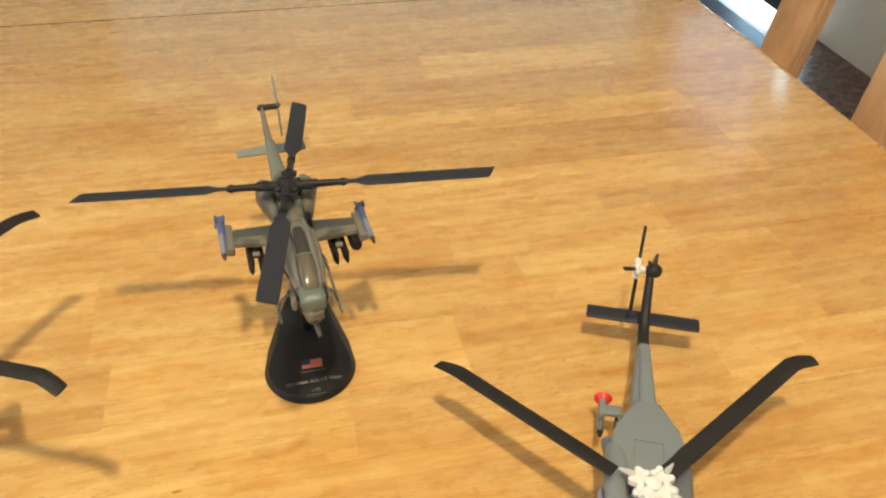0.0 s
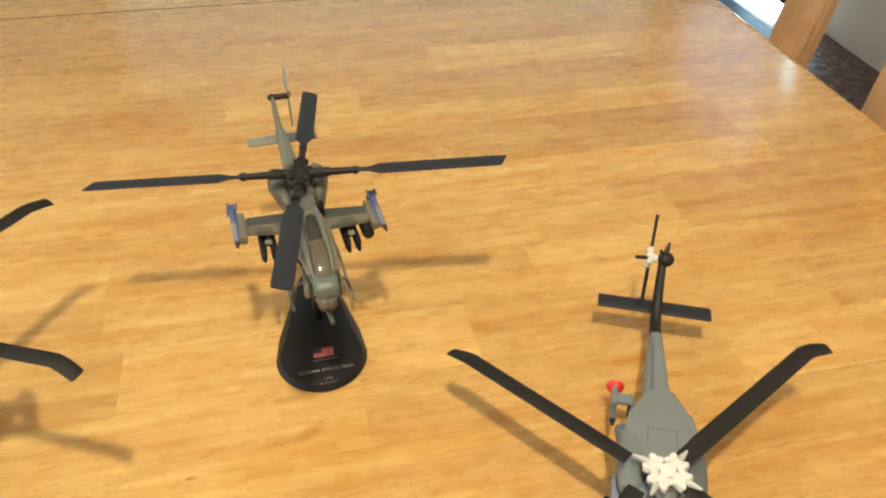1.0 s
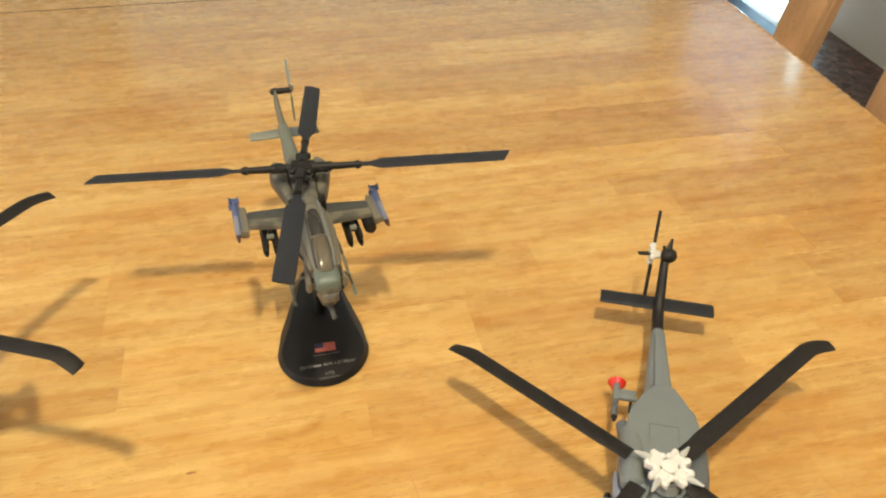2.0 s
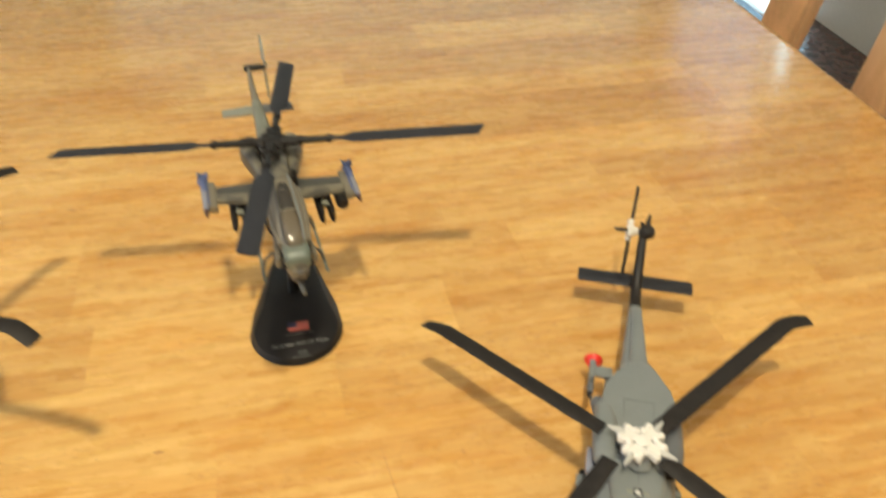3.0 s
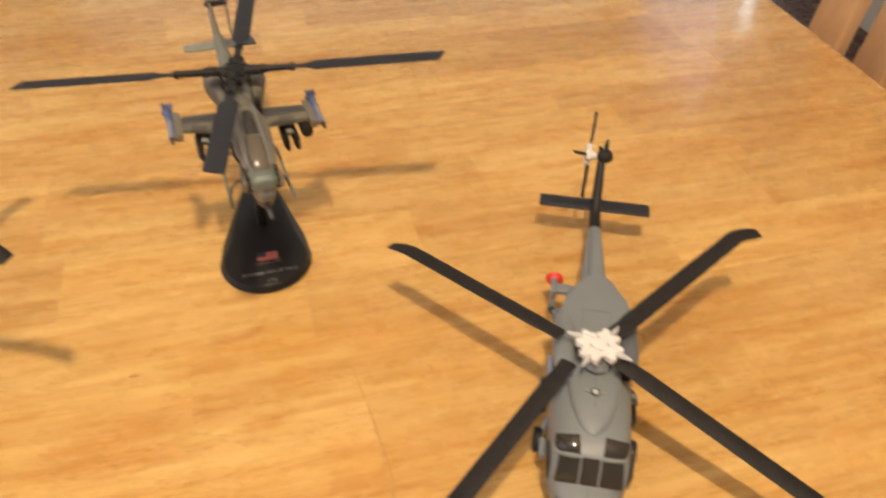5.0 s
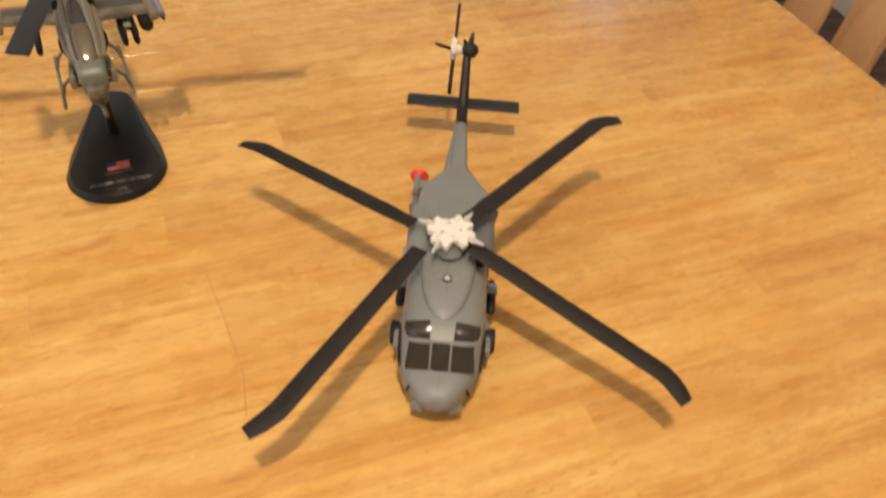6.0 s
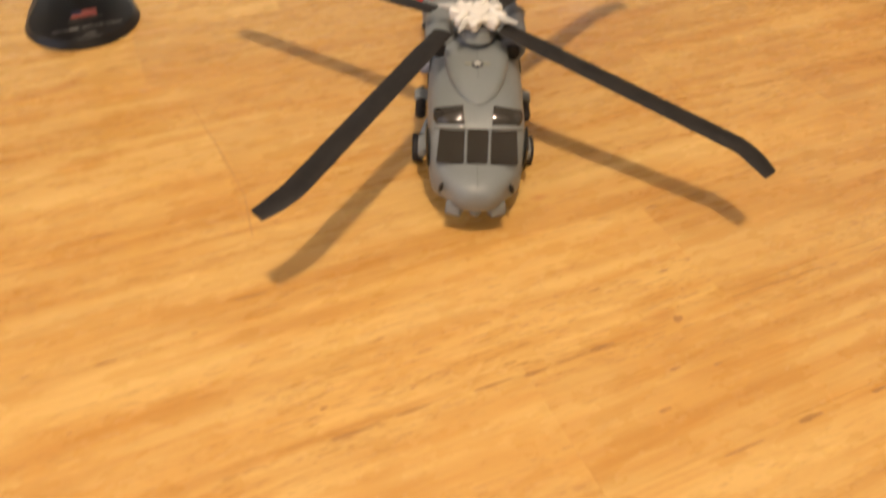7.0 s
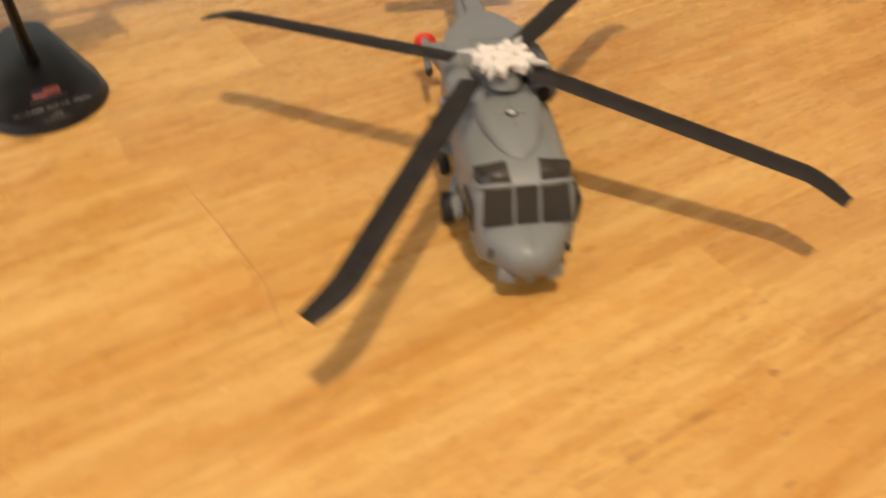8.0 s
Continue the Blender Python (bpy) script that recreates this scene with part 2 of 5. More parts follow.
    L(span(cloud, 0.3, 0.7, rough - 0.05, rough + 0.09), b.inputs["Roughness"])
    b.inputs["Coat Weight"].default_value, b.inputs["Coat Roughness"].default_value = 0.72, 0.11
    bp = N("ShaderNodeBump")
    bp.inputs["Strength"].default_value, bp.inputs["Distance"].default_value = 0.10, 0.0005
    L(streak, bp.inputs["Height"]), L(bp.outputs["Normal"], b.inputs["Normal"])
    return mat


# brown stains and figure in the table top: place along and across the staves, half lengths, turn, strength
STAINS = ((-0.133, 0.100, 0.010, 0.0045, 30, 0.8), (-0.150, 0.095, 0.022, 0.0035, 8, 0.6), (-0.116, 0.1035, 0.014, 0.0024, -4, 0.6), (-0.133, 0.041, 0.017, 0.0050, 6, 0.8),
          (-0.180, 0.053, 0.024, 0.0075, 0, 0.6), (-0.076, 0.052, 0.020, 0.0030, 4, 0.5), (0.019, -0.102, 0.006, 0.0030, 0, 0.8), (-0.095, -0.1025, 0.060, 0.0020, 0, 0.6), (0.011, -0.039, 0.0035, 0.0016, 0, 0.9))
M_TABLE = table_wood("varnished_table_wood", (0.735, 0.467, 0.150), (0.55, 0.285, 0.069), (0.29, 0.120, 0.034))
M_KNOT = material("brown_knot_wood", (0.42, 0.205, 0.060), 0.3, vary=0.25, scale=900, second_scale=300, bump=0.0)
M_GAP = material("dark_leaf_gap", (0.10, 0.05, 0.025), 0.5, vary=0.3, scale=500, second_scale=60, bump=0.0)
M_JOINT = material("dark_glue_line", (0.44, 0.22, 0.068), 0.4, vary=0.3, scale=700, second_scale=90, bump=0.0)
M_CHAIR = wood("chair_wood", (0.79, 0.485, 0.250), (0.68, 0.395, 0.185), (0.45, 0.24, 0.11), rough=0.35, axis_swap=True, tint=0.14)
M_FLOOR = material("dark_floor_wood", (0.115, 0.056, 0.044), 0.24, vary=0.35, scale=160, second_scale=30, second=(0.080, 0.038, 0.031), bump=0.12, spec=0.5, gloss_noise=0.08)
M_WALL = material("cream_wall_paint", (0.80, 0.785, 0.74), 0.8, scale=90, second_scale=5, bump=0.5, vary=0.05)
M_CEIL = material("white_ceiling_paint", (0.70, 0.68, 0.65), 0.9, scale=60, second_scale=4, bump=0.3, vary=0.04)
M_FRAME = material("white_door_frame", (0.75, 0.75, 0.74), 0.4, scale=120, second_scale=8, bump=0.1, vary=0.05)
# threshold blue, also painted beside the sun patch as shaded floor
M_SILL_SHADE = material("dark_blue_sill_and_floor_shade", (0.018, 0.024, 0.040), 0.5, scale=200, second_scale=20, bump=0.1, vary=0.15)
# near-white that stands in for strong sunlight on the dark floor
M_SUN_PATCH = material("sun_patch_white", (0.80, 0.81, 0.82), 0.9, scale=500, second_scale=30, bump=0.5, vary=0.1)
M_GROUND = material("paving", (0.42, 0.40, 0.37), 0.9, scale=30, second_scale=2, bump=0.4, vary=0.2)
M_GREY = material("grey_plastic", (0.195, 0.214, 0.216), 0.45, vary=0.07, scale=900, second_scale=120, bump=0.06)
M_GLOSS = material("glossy_grey_plastic", (0.20, 0.22, 0.22), 0.06, vary=0.05, scale=900, second_scale=120, bump=0.0, gloss_noise=0.02)
M_GREY_DARK = material("darker_grey_plastic", (0.13, 0.14, 0.155), 0.5, vary=0.1, scale=900, second_scale=120, bump=0.06)
M_SEAM = material("grey_panel_line", (0.155, 0.168, 0.172), 0.55, vary=0.1, scale=900, second_scale=120, bump=0.0)
M_BLACK = material("black_plastic", (0.018, 0.016, 0.015), 0.5, vary=0.25, scale=700, second_scale=150, bump=0.08, spec=0.28)
M_BLADE = material("black_blade_plastic", (0.022, 0.019, 0.0175), 0.62, vary=0.5, scale=520, second_scale=230, bump=0.2, spec=0.28)
M_RUBBER = material("black_rubber", (0.015, 0.015, 0.016), 0.7, vary=0.2, scale=900, second_scale=200)
M_PIN = material("greyish_white_plastic", (0.50, 0.50, 0.47), 0.4, vary=0.06, scale=700, second_scale=150, bump=0.05)
M_WHITE = material("white_plastic", (0.74, 0.72, 0.67), 0.45, vary=0.05, scale=700, second_scale=150, bump=0.05)
M_RED = material("red_plastic", (0.70, 0.03, 0.02), 0.35, vary=0.1, scale=700, second_scale=150, bump=0.05)
M_OLIVE = material("olive_grey_camouflage", (0.178, 0.163, 0.121), 0.5, vary=0.16, scale=900, second_scale=95, second=(0.086, 0.082, 0.070), bump=0.08)
M_CAMO = material("dark_camouflage_grey", (0.072, 0.074, 0.070), 0.5, vary=0.15, scale=900, second_scale=120, bump=0.06)
M_SEEKER = material("dark_brown_tip", (0.060, 0.028, 0.024), 0.4, vary=0.1, scale=900, second_scale=150, bump=0.03)
M_SHELL = material("pale_missile_grey", (0.235, 0.25, 0.31), 0.4, vary=0.1, scale=900, second_scale=150, bump=0.04)
M_NOSE = material("pale_green_grey", (0.125, 0.150, 0.125), 0.4, vary=0.08, scale=900, second_scale=90, bump=0.05)
M_BEIGE = material("beige_grey_paint", (0.185, 0.166, 0.124), 0.5, vary=0.12, scale=900, second_scale=160, bump=0.06)
M_BOOM = material("grey_green_boom", (0.185, 0.195, 0.155), 0.5, vary=0.12, scale=900, second_scale=70, bump=0.06)
M_PALE = material("pale_grey_green", (0.235, 0.245, 0.20), 0.45, vary=0.08, scale=900, second_scale=80, bump=0.05)
M_SLATE = material("slate_blade_plastic", (0.027, 0.028, 0.034), 0.6, vary=0.2, scale=600, second_scale=140, bump=0.08, spec=0.28)
M_MISSILE = material("blue_grey_missile", (0.095, 0.125, 0.27), 0.4, vary=0.15, scale=900, second_scale=200, bump=0.05)
M_STAND = material("black_stand_plastic", (0.013, 0.012, 0.012), 0.36, vary=0.2, scale=900, second_scale=70, bump=0.05, gloss_noise=0.05, spec=0.36)
M_PRINT = material("white_print", (0.25, 0.24, 0.22), 0.6, bump=0)
M_FLAG_RED = material("flag_red", (0.44, 0.075, 0.055), 0.6, bump=0)
M_FLAG_BLUE = material("flag_blue", (0.022, 0.023, 0.062), 0.6, bump=0)
M_STAR = material("pale_roundel", (0.66, 0.66, 0.64), 0.5, bump=0)
M_GREEN = material("dark_green_plastic", (0.055, 0.062, 0.045), 0.5, vary=0.12, scale=900, second_scale=90, bump=0.06)
M_INK = material("dark_marking", (0.03, 0.03, 0.035), 0.5, bump=0)


def glazing(name, colour, rough, mix):
    """Tinted clear plastic: see-through glass."""
    mat = bpy.data.materials.new(name)
    mat.use_nodes = True
    b = mat.node_tree.nodes["Principled BSDF"]
    b.inputs["Base Color"].default_value = (*colour, 1)
    b.inputs["Roughness"].default_value = rough
    b.inputs["Transmission Weight"].default_value = mix
    b.inputs["IOR"].default_value = 1.5
    return mat


M_SMOKE = glazing("smoked_window_plastic", (0.042, 0.037, 0.030), 0.05, 0.20)
M_CLEAR = glazing("clear_front_plastic", (0.18, 0.15, 0.105), 0.10, 0.35)
M_CANOPY = glazing("clear_canopy_plastic", (0.060, 0.055, 0.048), 0.06, 0.25)
# invented amber tint that dims the outdoors mirrored in the table
M_TINT = glazing("sheen_dimming_glass", (0.74, 0.66, 0.48), 0.0, 1.0)
M_PANE = glazing("window_glass", (1, 1, 1), 0.0, 1.0)


# ---- mesh helpers ----
def mesh_object(name, bm, mat, smooth=40):
    bmesh.ops.recalc_face_normals(bm, faces=bm.faces)
    me = bpy.data.meshes.new(name)
    bm.to_mesh(me)
    bm.free()
    me.materials.append(mat)
    if smooth:
        me.polygons.foreach_set("use_smooth", [True] * len(me.polygons))
        me.set_sharp_from_angle(angle=radians(smooth))
    return new(name, me)


def part(name, bm, mat, parent, label="", smooth=40, m=None):
    ob = mesh_object(name, bm, mat, smooth)
    ob.parent = parent
    if m is not None:
        ob.matrix_basis = m
    return tagged(ob, label)


def thing(name, m, label, category, group=""):
    ob = new(name)
    ob.empty_display_size = 0.02
    ob.matrix_world = m
    return tagged(ob, label, category, group)


def add_box(bm, size, m=Matrix(), bevel=0.0, seg=2):
    made = bmesh.ops.create_cube(bm, size=1, matrix=m @ Matrix.Diagonal((*size, 1)))
    if bevel:
        edges = list({e for v in made["verts"] for e in v.link_edges})
        bmesh.ops.bevel(bm, geom=edges, offset=bevel, segments=seg, affect="EDGES", profile=0.5)
    return bm


def box(size, centre=(0, 0, 0), bevel=0.0, rot=(0, 0, 0), seg=2):
    return add_box(bmesh.new(), size, pose(*centre, *rot), bevel, seg)


def add_loft(bm, sections, sides=24):
    """Rings across y: (y, centre x, centre z, half width, half height, squareness) joined into a closed skin."""
    rings = []
    for y, cx, cz, hw, hh, n in sections:
        ring = []
        for k in range(sides):
            a = 2 * math.pi * (k + 0.5) / sides
            c, s = math.cos(a), math.sin(a)
            ring.append(bm.verts.new((cx + hw * math.copysign(abs(c) ** (2 / n), c), y, cz + hh * math.copysign(abs(s) ** (2 / n), s))))
        rings.append(ring)
    for r0, r1 in zip(rings, rings[1:]):
        for k in range(sides):
            bm.faces.new((r0[k], r0[(k + 1) % sides], r1[(k + 1) % sides], r1[k]))
    bm.faces.new(rings[0])
    bm.faces.new(rings[-1][::-1])
    return bm


def loft(sections, sides=24):
    return add_loft(bmesh.new(), sections, sides)


def add_tube(bm, points, radii, sides=10):
    """A round bar along points, closed at both ends."""
    pts = [Vector(p) for p in points]
    if isinstance(radii, (int, float)):
        radii = [radii] * len(pts)
    rings, side = [], None
    for k, p in enumerate(pts):
        d = (pts[min(k + 1, len(pts) - 1)] - pts[max(k - 1, 0)]).normalized()
        if side is None:
            side = d.orthogonal().normalized()
        side = (side - d * side.dot(d)).normalized()
        up = d.cross(side)
        rings.append([bm.verts.new(p + radii[k] * (math.cos(a) * side + math.sin(a) * up)) for a in (2 * math.pi * j / sides for j in range(sides))])
    for r0, r1 in zip(rings, rings[1:]):
        for j in range(sides):
            bm.faces.new((r0[j], r0[(j + 1) % sides], r1[(j + 1) % sides], r1[j]))
    bm.faces.new(rings[0][::-1])
    bm.faces.new(rings[-1])
    return bm


def tube(points, radii, sides=10):
    return add_tube(bmesh.new(), points, radii, sides)


def add_slab(bm, outline, z0, z1, m=Matrix(), bevel=0.0):
    """A flat plate with a given outline in x, y."""
    low = [bm.verts.new(m @ Vector((x, y, z0))) for x, y in outline]
    high = [bm.verts.new(m @ Vector((x, y, z1))) for x, y in outline]
    bm.faces.new(low[::-1])
    top = bm.faces.new(high)
    for k in range(len(low)):
        j = (k + 1) % len(low)
        bm.faces.new((low[k], low[j], high[j], high[k]))
    if bevel:
        bmesh.ops.bevel(bm, geom=list(top.edges), offset=bevel, segments=2, affect="EDGES", profile=0.5)
    return bm


def slab(outline, z0, z1, m=Matrix(), bevel=0.0):
    return add_slab(bmesh.new(), outline, z0, z1, m, bevel)


def add_ball(bm, centre, radii, u=14, v=8):
    bmesh.ops.create_uvsphere(bm, u_segments=u, v_segments=v, radius=1, matrix=pose(*centre) @ Matrix.Diagonal((*radii, 1)))
    return bm


def ball(centre, radii, u=14, v=8):
    return add_ball(bmesh.new(), centre, radii, u, v)


# ---- the room ----
def structure(name, bm, mat, label, m=ROOM, smooth=0):
    ob = mesh_object(name, bm, mat, smooth)
    ob.matrix_world = m
    return tagged(ob, label, kind="structure")


structure("ground", box((90, 90, 0.1), (5, 3, -0.12)), M_GROUND, "pale paved ground outside the garden door")
ceiling = structure("ceiling", box((WALL_X - X0 + 0.4, Y1 - Y0 + 0.4, 0.12), ((WALL_X + X0) / 2, (Y0 + Y1) / 2, CEIL + 0.06)), M_CEIL, "plain white painted ceiling")
# opening invented in the unseen west wall to go with the fill lamp
W0, W1, SILL, HEAD = -1.0, 0.6, 0.9, 2.1
bm = box((0.14, W0 - Y0, CEIL + 0.06), (X0 - 0.07, (W0 + Y0) / 2, CEIL / 2 - 0.03))
add_box(bm, (0.14, Y1 - W1, CEIL + 0.06), pose(X0 - 0.07, (Y1 + W1) / 2, CEIL / 2 - 0.03))
add_box(bm, (0.14, W1 - W0, SILL), pose(X0 - 0.07, (W0 + W1) / 2, SILL / 2))
add_box(bm, (0.14, W1 - W0, CEIL - HEAD), pose(X0 - 0.07, (W0 + W1) / 2, (CEIL + HEAD) / 2))
structure("wall_west", bm, M_WALL, "plain cream painted wall with an added window opening")
structure("wall_south", box((WALL_X - X0, 0.14, CEIL + 0.06), ((WALL_X + X0) / 2, Y0 - 0.07, CEIL / 2 - 0.03)), M_WALL, "plain cream painted wall")
bm = box((NORTH_0 - X0, 0.14, CEIL + 0.06), ((NORTH_0 + X0) / 2, Y1 + 0.07, CEIL / 2 - 0.03))
add_box(bm, (WALL_X - NORTH_1, 0.14, CEIL + 0.06), pose((WALL_X + NORTH_1) / 2, Y1 + 0.07, CEIL / 2 - 0.03))
add_box(bm, (NORTH_1 - NORTH_0, 0.14, HIGH_0 + 0.06), pose((NORTH_0 + NORTH_1) / 2, Y1 + 0.07, HIGH_0 / 2 - 0.03))
add_box(bm, (NORTH_1 - NORTH_0, 0.14, CEIL - HIGH_1), pose((NORTH_0 + NORTH_1) / 2, Y1 + 0.07, (CEIL + HIGH_1) / 2))
structure("wall_north", bm, M_WALL, "plain cream painted wall with an added window opening")
bm = box((0.16, DOOR_0 - Y0, CEIL + 0.06), (WALL_X + 0.08, (DOOR_0 + Y0) / 2, CEIL / 2 - 0.03))
add_box(bm, (0.16, Y1 - DOOR_2, HIGH_0 + 0.06), pose(WALL_X + 0.08, (DOOR_2 + Y1) / 2, HIGH_0 / 2 - 0.03))
add_box(bm, (0.16, Y1 - DOOR_1, CEIL - HIGH_1), pose(WALL_X + 0.08, (DOOR_1 + Y1) / 2, (CEIL + HIGH_1) / 2))
add_box(bm, (0.16, Y1 - HIGH_Y1, HIGH_1 - HIGH_0), pose(WALL_X + 0.08, (HIGH_Y1 + Y1) / 2, (HIGH_1 + HIGH_0) / 2))
add_box(bm, (0.16, HIGH_Y0 - DOOR_1, HIGH_1 - LOW_H), pose(WALL_X + 0.08, (HIGH_Y0 + DOOR_1) / 2, (HIGH_1 + LOW_H) / 2))
add_box(bm, (0.16, DOOR_1 - DOOR_0, CEIL - DOOR_H), pose(WALL_X + 0.08, (DOOR_0 + DOOR_1) / 2, (CEIL + DOOR_H) / 2))
# infill added to block the sun and leave a dark band on the floor
add_box(bm, (0.16, DOOR_1 - DOOR_0, 0.2), pose(WALL_X + 0.08, (DOOR_0 + DOOR_1) / 2, LOW_H + 0.1))
add_box(bm, (0.16, DOOR_2 - HIGH_Y0, HIGH_0 - LOW_H), pose(WALL_X + 0.08, (DOOR_2 + HIGH_Y0) / 2, (HIGH_0 + LOW_H) / 2))
structure("wall_east", bm, M_WALL, "cream plastered wall above a dark wooden floor")

window = structure("window_1", box((0.05, DOOR_2 - DOOR_0, 0.10), (WALL_X + 0.09, (DOOR_0 + DOOR_2) / 2, -0.01), 0.004), M_SILL_SHADE, "low white framed window over a dark threshold beside a glass door light")
for y, h in ((DOOR_0 + 0.018, DOOR_H), (DOOR_1, LOW_H), (DOOR_2 - 0.018, LOW_H)):
    part("window_frame", box((0.05, 0.034, h - 0.045), (WALL_X + 0.09, y, 0.042 + (h - 0.045) / 2), 0.004), M_FRAME, window)
for y0, y1, h in ((DOOR_0 + 0.036, DOOR_1 - 0.018, DOOR_H), (DOOR_1 + 0.018, DOOR_2 - 0.036, LOW_H)):
    pane = part("pane", box((0.006, y1 - y0, h - 0.05), (WALL_X + 0.09, (y0 + y1) / 2, 0.045 + (h - 0.05) / 2)), M_PANE, window, smooth=0)
    pane.visible_shadow = False

# unseen windows added above it and round the corner, to lay a pale sheen on the varnish
window_2 = structure("window_2", box((0.19, HIGH_Y1 - HIGH_Y0, 0.03), (WALL_X + 0.075, (HIGH_Y0 + HIGH_Y1) / 2, HIGH_0 + 0.015), 0.004), M_FRAME, "added unseen white framed window for the sheen on the table")
for y in (HIGH_Y0 + 0.018, HIGH_Y1 - 0.018):
    part("window_frame", box((0.05, 0.034, HIGH_1 - HIGH_0 - 0.036), (WALL_X + 0.11, y, (HIGH_0 + HIGH_1) / 2 + 0.015), 0.004), M_FRAME, window_2)
part("window_frame", box((0.05, HIGH_Y1 - HIGH_Y0 - 0.074, 0.034), (WALL_X + 0.11, (HIGH_Y0 + HIGH_Y1) / 2, HIGH_1 - 0.020), 0.004), M_FRAME, window_2)
part("pane", box((0.006, HIGH_Y1 - HIGH_Y0 - 0.075, HIGH_1 - HIGH_0 - 0.07), (WALL_X + 0.11, (HIGH_Y0 + HIGH_Y1) / 2, (HIGH_0 + HIGH_1) / 2), 0), M_PANE, window_2, smooth=0)

window_3 = structure("window_3", box((NORTH_1 - NORTH_0, 0.17, 0.03), ((NORTH_0 + NORTH_1) / 2, Y1 + 0.065, HIGH_0 + 0.015), 0.004), M_FRAME, "added unseen white framed window for the sheen on the table")
for x in (NORTH_0 + 0.018, NORTH_1 - 0.018):
    part("window_frame", box((0.034, 0.05, HIGH_1 - HIGH_0 - 0.036), (x, Y1 + 0.11, (HIGH_0 + HIGH_1) / 2 + 0.015), 0.004), M_FRAME, window_3)
part("window_frame", box((NORTH_1 - NORTH_0 - 0.074, 0.05, 0.034), ((NORTH_0 + NORTH_1) / 2, Y1 + 0.11, HIGH_1 - 0.020), 0.004), M_FRAME, window_3)
part("pane", box((NORTH_1 - NORTH_0 - 0.075, 0.006, HIGH_1 - HIGH_0 - 0.07), ((NORTH_0 + NORTH_1) / 2, Y1 + 0.11, (HIGH_0 + HIGH_1) / 2), 0), M_TINT, window_3, smooth=0)

# ---- the table: planks glued side by side, turned 15 degrees; the chairs beside it 14 degrees ----
TABLE = Matrix.Rotation(radians(15), 4, "Z")
BESIDE = Matrix.Rotation(radians(14), 4, "Z")
MARKS = Matrix.Rotation(radians(-1), 4, "Z")
TOP, THICK = 0.75, 0.032
EDGE_L = -0.74


def edge_right(y):
    """The table's long side runs out a little towards the far end."""
    return 0.3485 + 0.0728 * y


# ---- model helicopters: shared shapes ----
def blade_bm(length, chord, root, thick, tip_sweep, tip_len, tip_drop, taper=0.0, neck=0.5, neck_len=0.012, droop=0.0, cut=0.0):
    """A rotor blade along +x from root to length, with a narrow neck and a swept, drooping or slantwise cut tip."""
    bm = bmesh.new()
    stations = [(root, neck), (root + neck_len * 0.6, neck), (root + neck_len, 1.0)]
    n = 7
    for k in range(1, n + 1):
        stations.append((root + neck_len + (length - tip_len - root - neck_len) * k / n, 1.0))
    for k in range(1, 7):
        stations.append((length - tip_len + tip_len * k / 6, 1.0 - taper * (k / 6) ** 2))
    rings = []
    for x, w in stations:
        f = max(0.0, (x - (length - tip_len)) / tip_len)
        dy = -tip_sweep * f ** 1.5
        dz = -tip_drop * f ** 1.3 - droop * (x / length) ** 2
        c = chord * w / 2
        prof = ((-c, 0), (-c * 0.55, thick * 0.45), (c * 0.35, thick * 0.55), (c * 0.85, thick * 0.3), (c, 0), (c * 0.6, -thick * 0.4), (-c * 0.5, -thick * 0.35))
        lean = tip_sweep / tip_len * min(1.0, f * 1.5) + cut * f
        rings.append([bm.verts.new((x + y * lean, y + dy, z + dz)) for y, z in prof])
    m = len(rings[0])
    for r0, r1 in zip(rings, rings[1:]):
        for k in range(m):
            bm.faces.new((r0[k], r0[(k + 1) % m], r1[(k + 1) % m], r1[k]))
    bm.faces.new(rings[0])
    bm.faces.new(rings[-1][::-1])
    return bm


def blade_pose(hub, angle, rise, pitch):
    """From a hub point: the heading of the blade, how far it climbs, and the twist of its chord, in degrees."""
    return Matrix.Translation(hub) @ Matrix.Rotation(radians(angle), 4, "Z") @ Matrix.Rotation(radians(-rise), 4, "Y") @ Matrix.Rotation(radians(pitch), 4, "X")


def shared_part(name, ob, parent, m):
    """One more part on the mesh of ob."""
    o = new(name, ob.data)
    o.parent = parent
    o.matrix_basis = m
    return o


def missile_bm(length, r, fins=True):
    bm = tube([(0, -length / 2, 0), (0, -length / 2 + r * 1.5, 0), (0, -length / 2 + r * 3, 0), (0, length / 2, 0)], [r * 0.25, r * 0.8, r, r], 10)
    if fins:
        for a in (45, 135):
            add_box(bm, (r * 6.4, r * 3.4, r * 0.35), pose(0, length / 2 - r * 2, 0, 0, a, 0))
            add_box(bm, (r * 4.4, r * 1.6, r * 0.3), pose(0, -length / 2 + r * 4.4, 0, 0, a, 0))
    return bm


# ---- grey naval helicopter on its wheels ----
SEA = pose(0.004, 0.007, TOP, 0, 0, -9.6)
sea = thing("model_helicopter", SEA, "grey plastic model naval helicopter with black drooping blades on the table", "model helicopter", "model helicopters")


def body(y, hw, lo, hi, n=3.2):
    return (y, 0, (lo + hi) / 2, hw, (hi - lo) / 2, n)


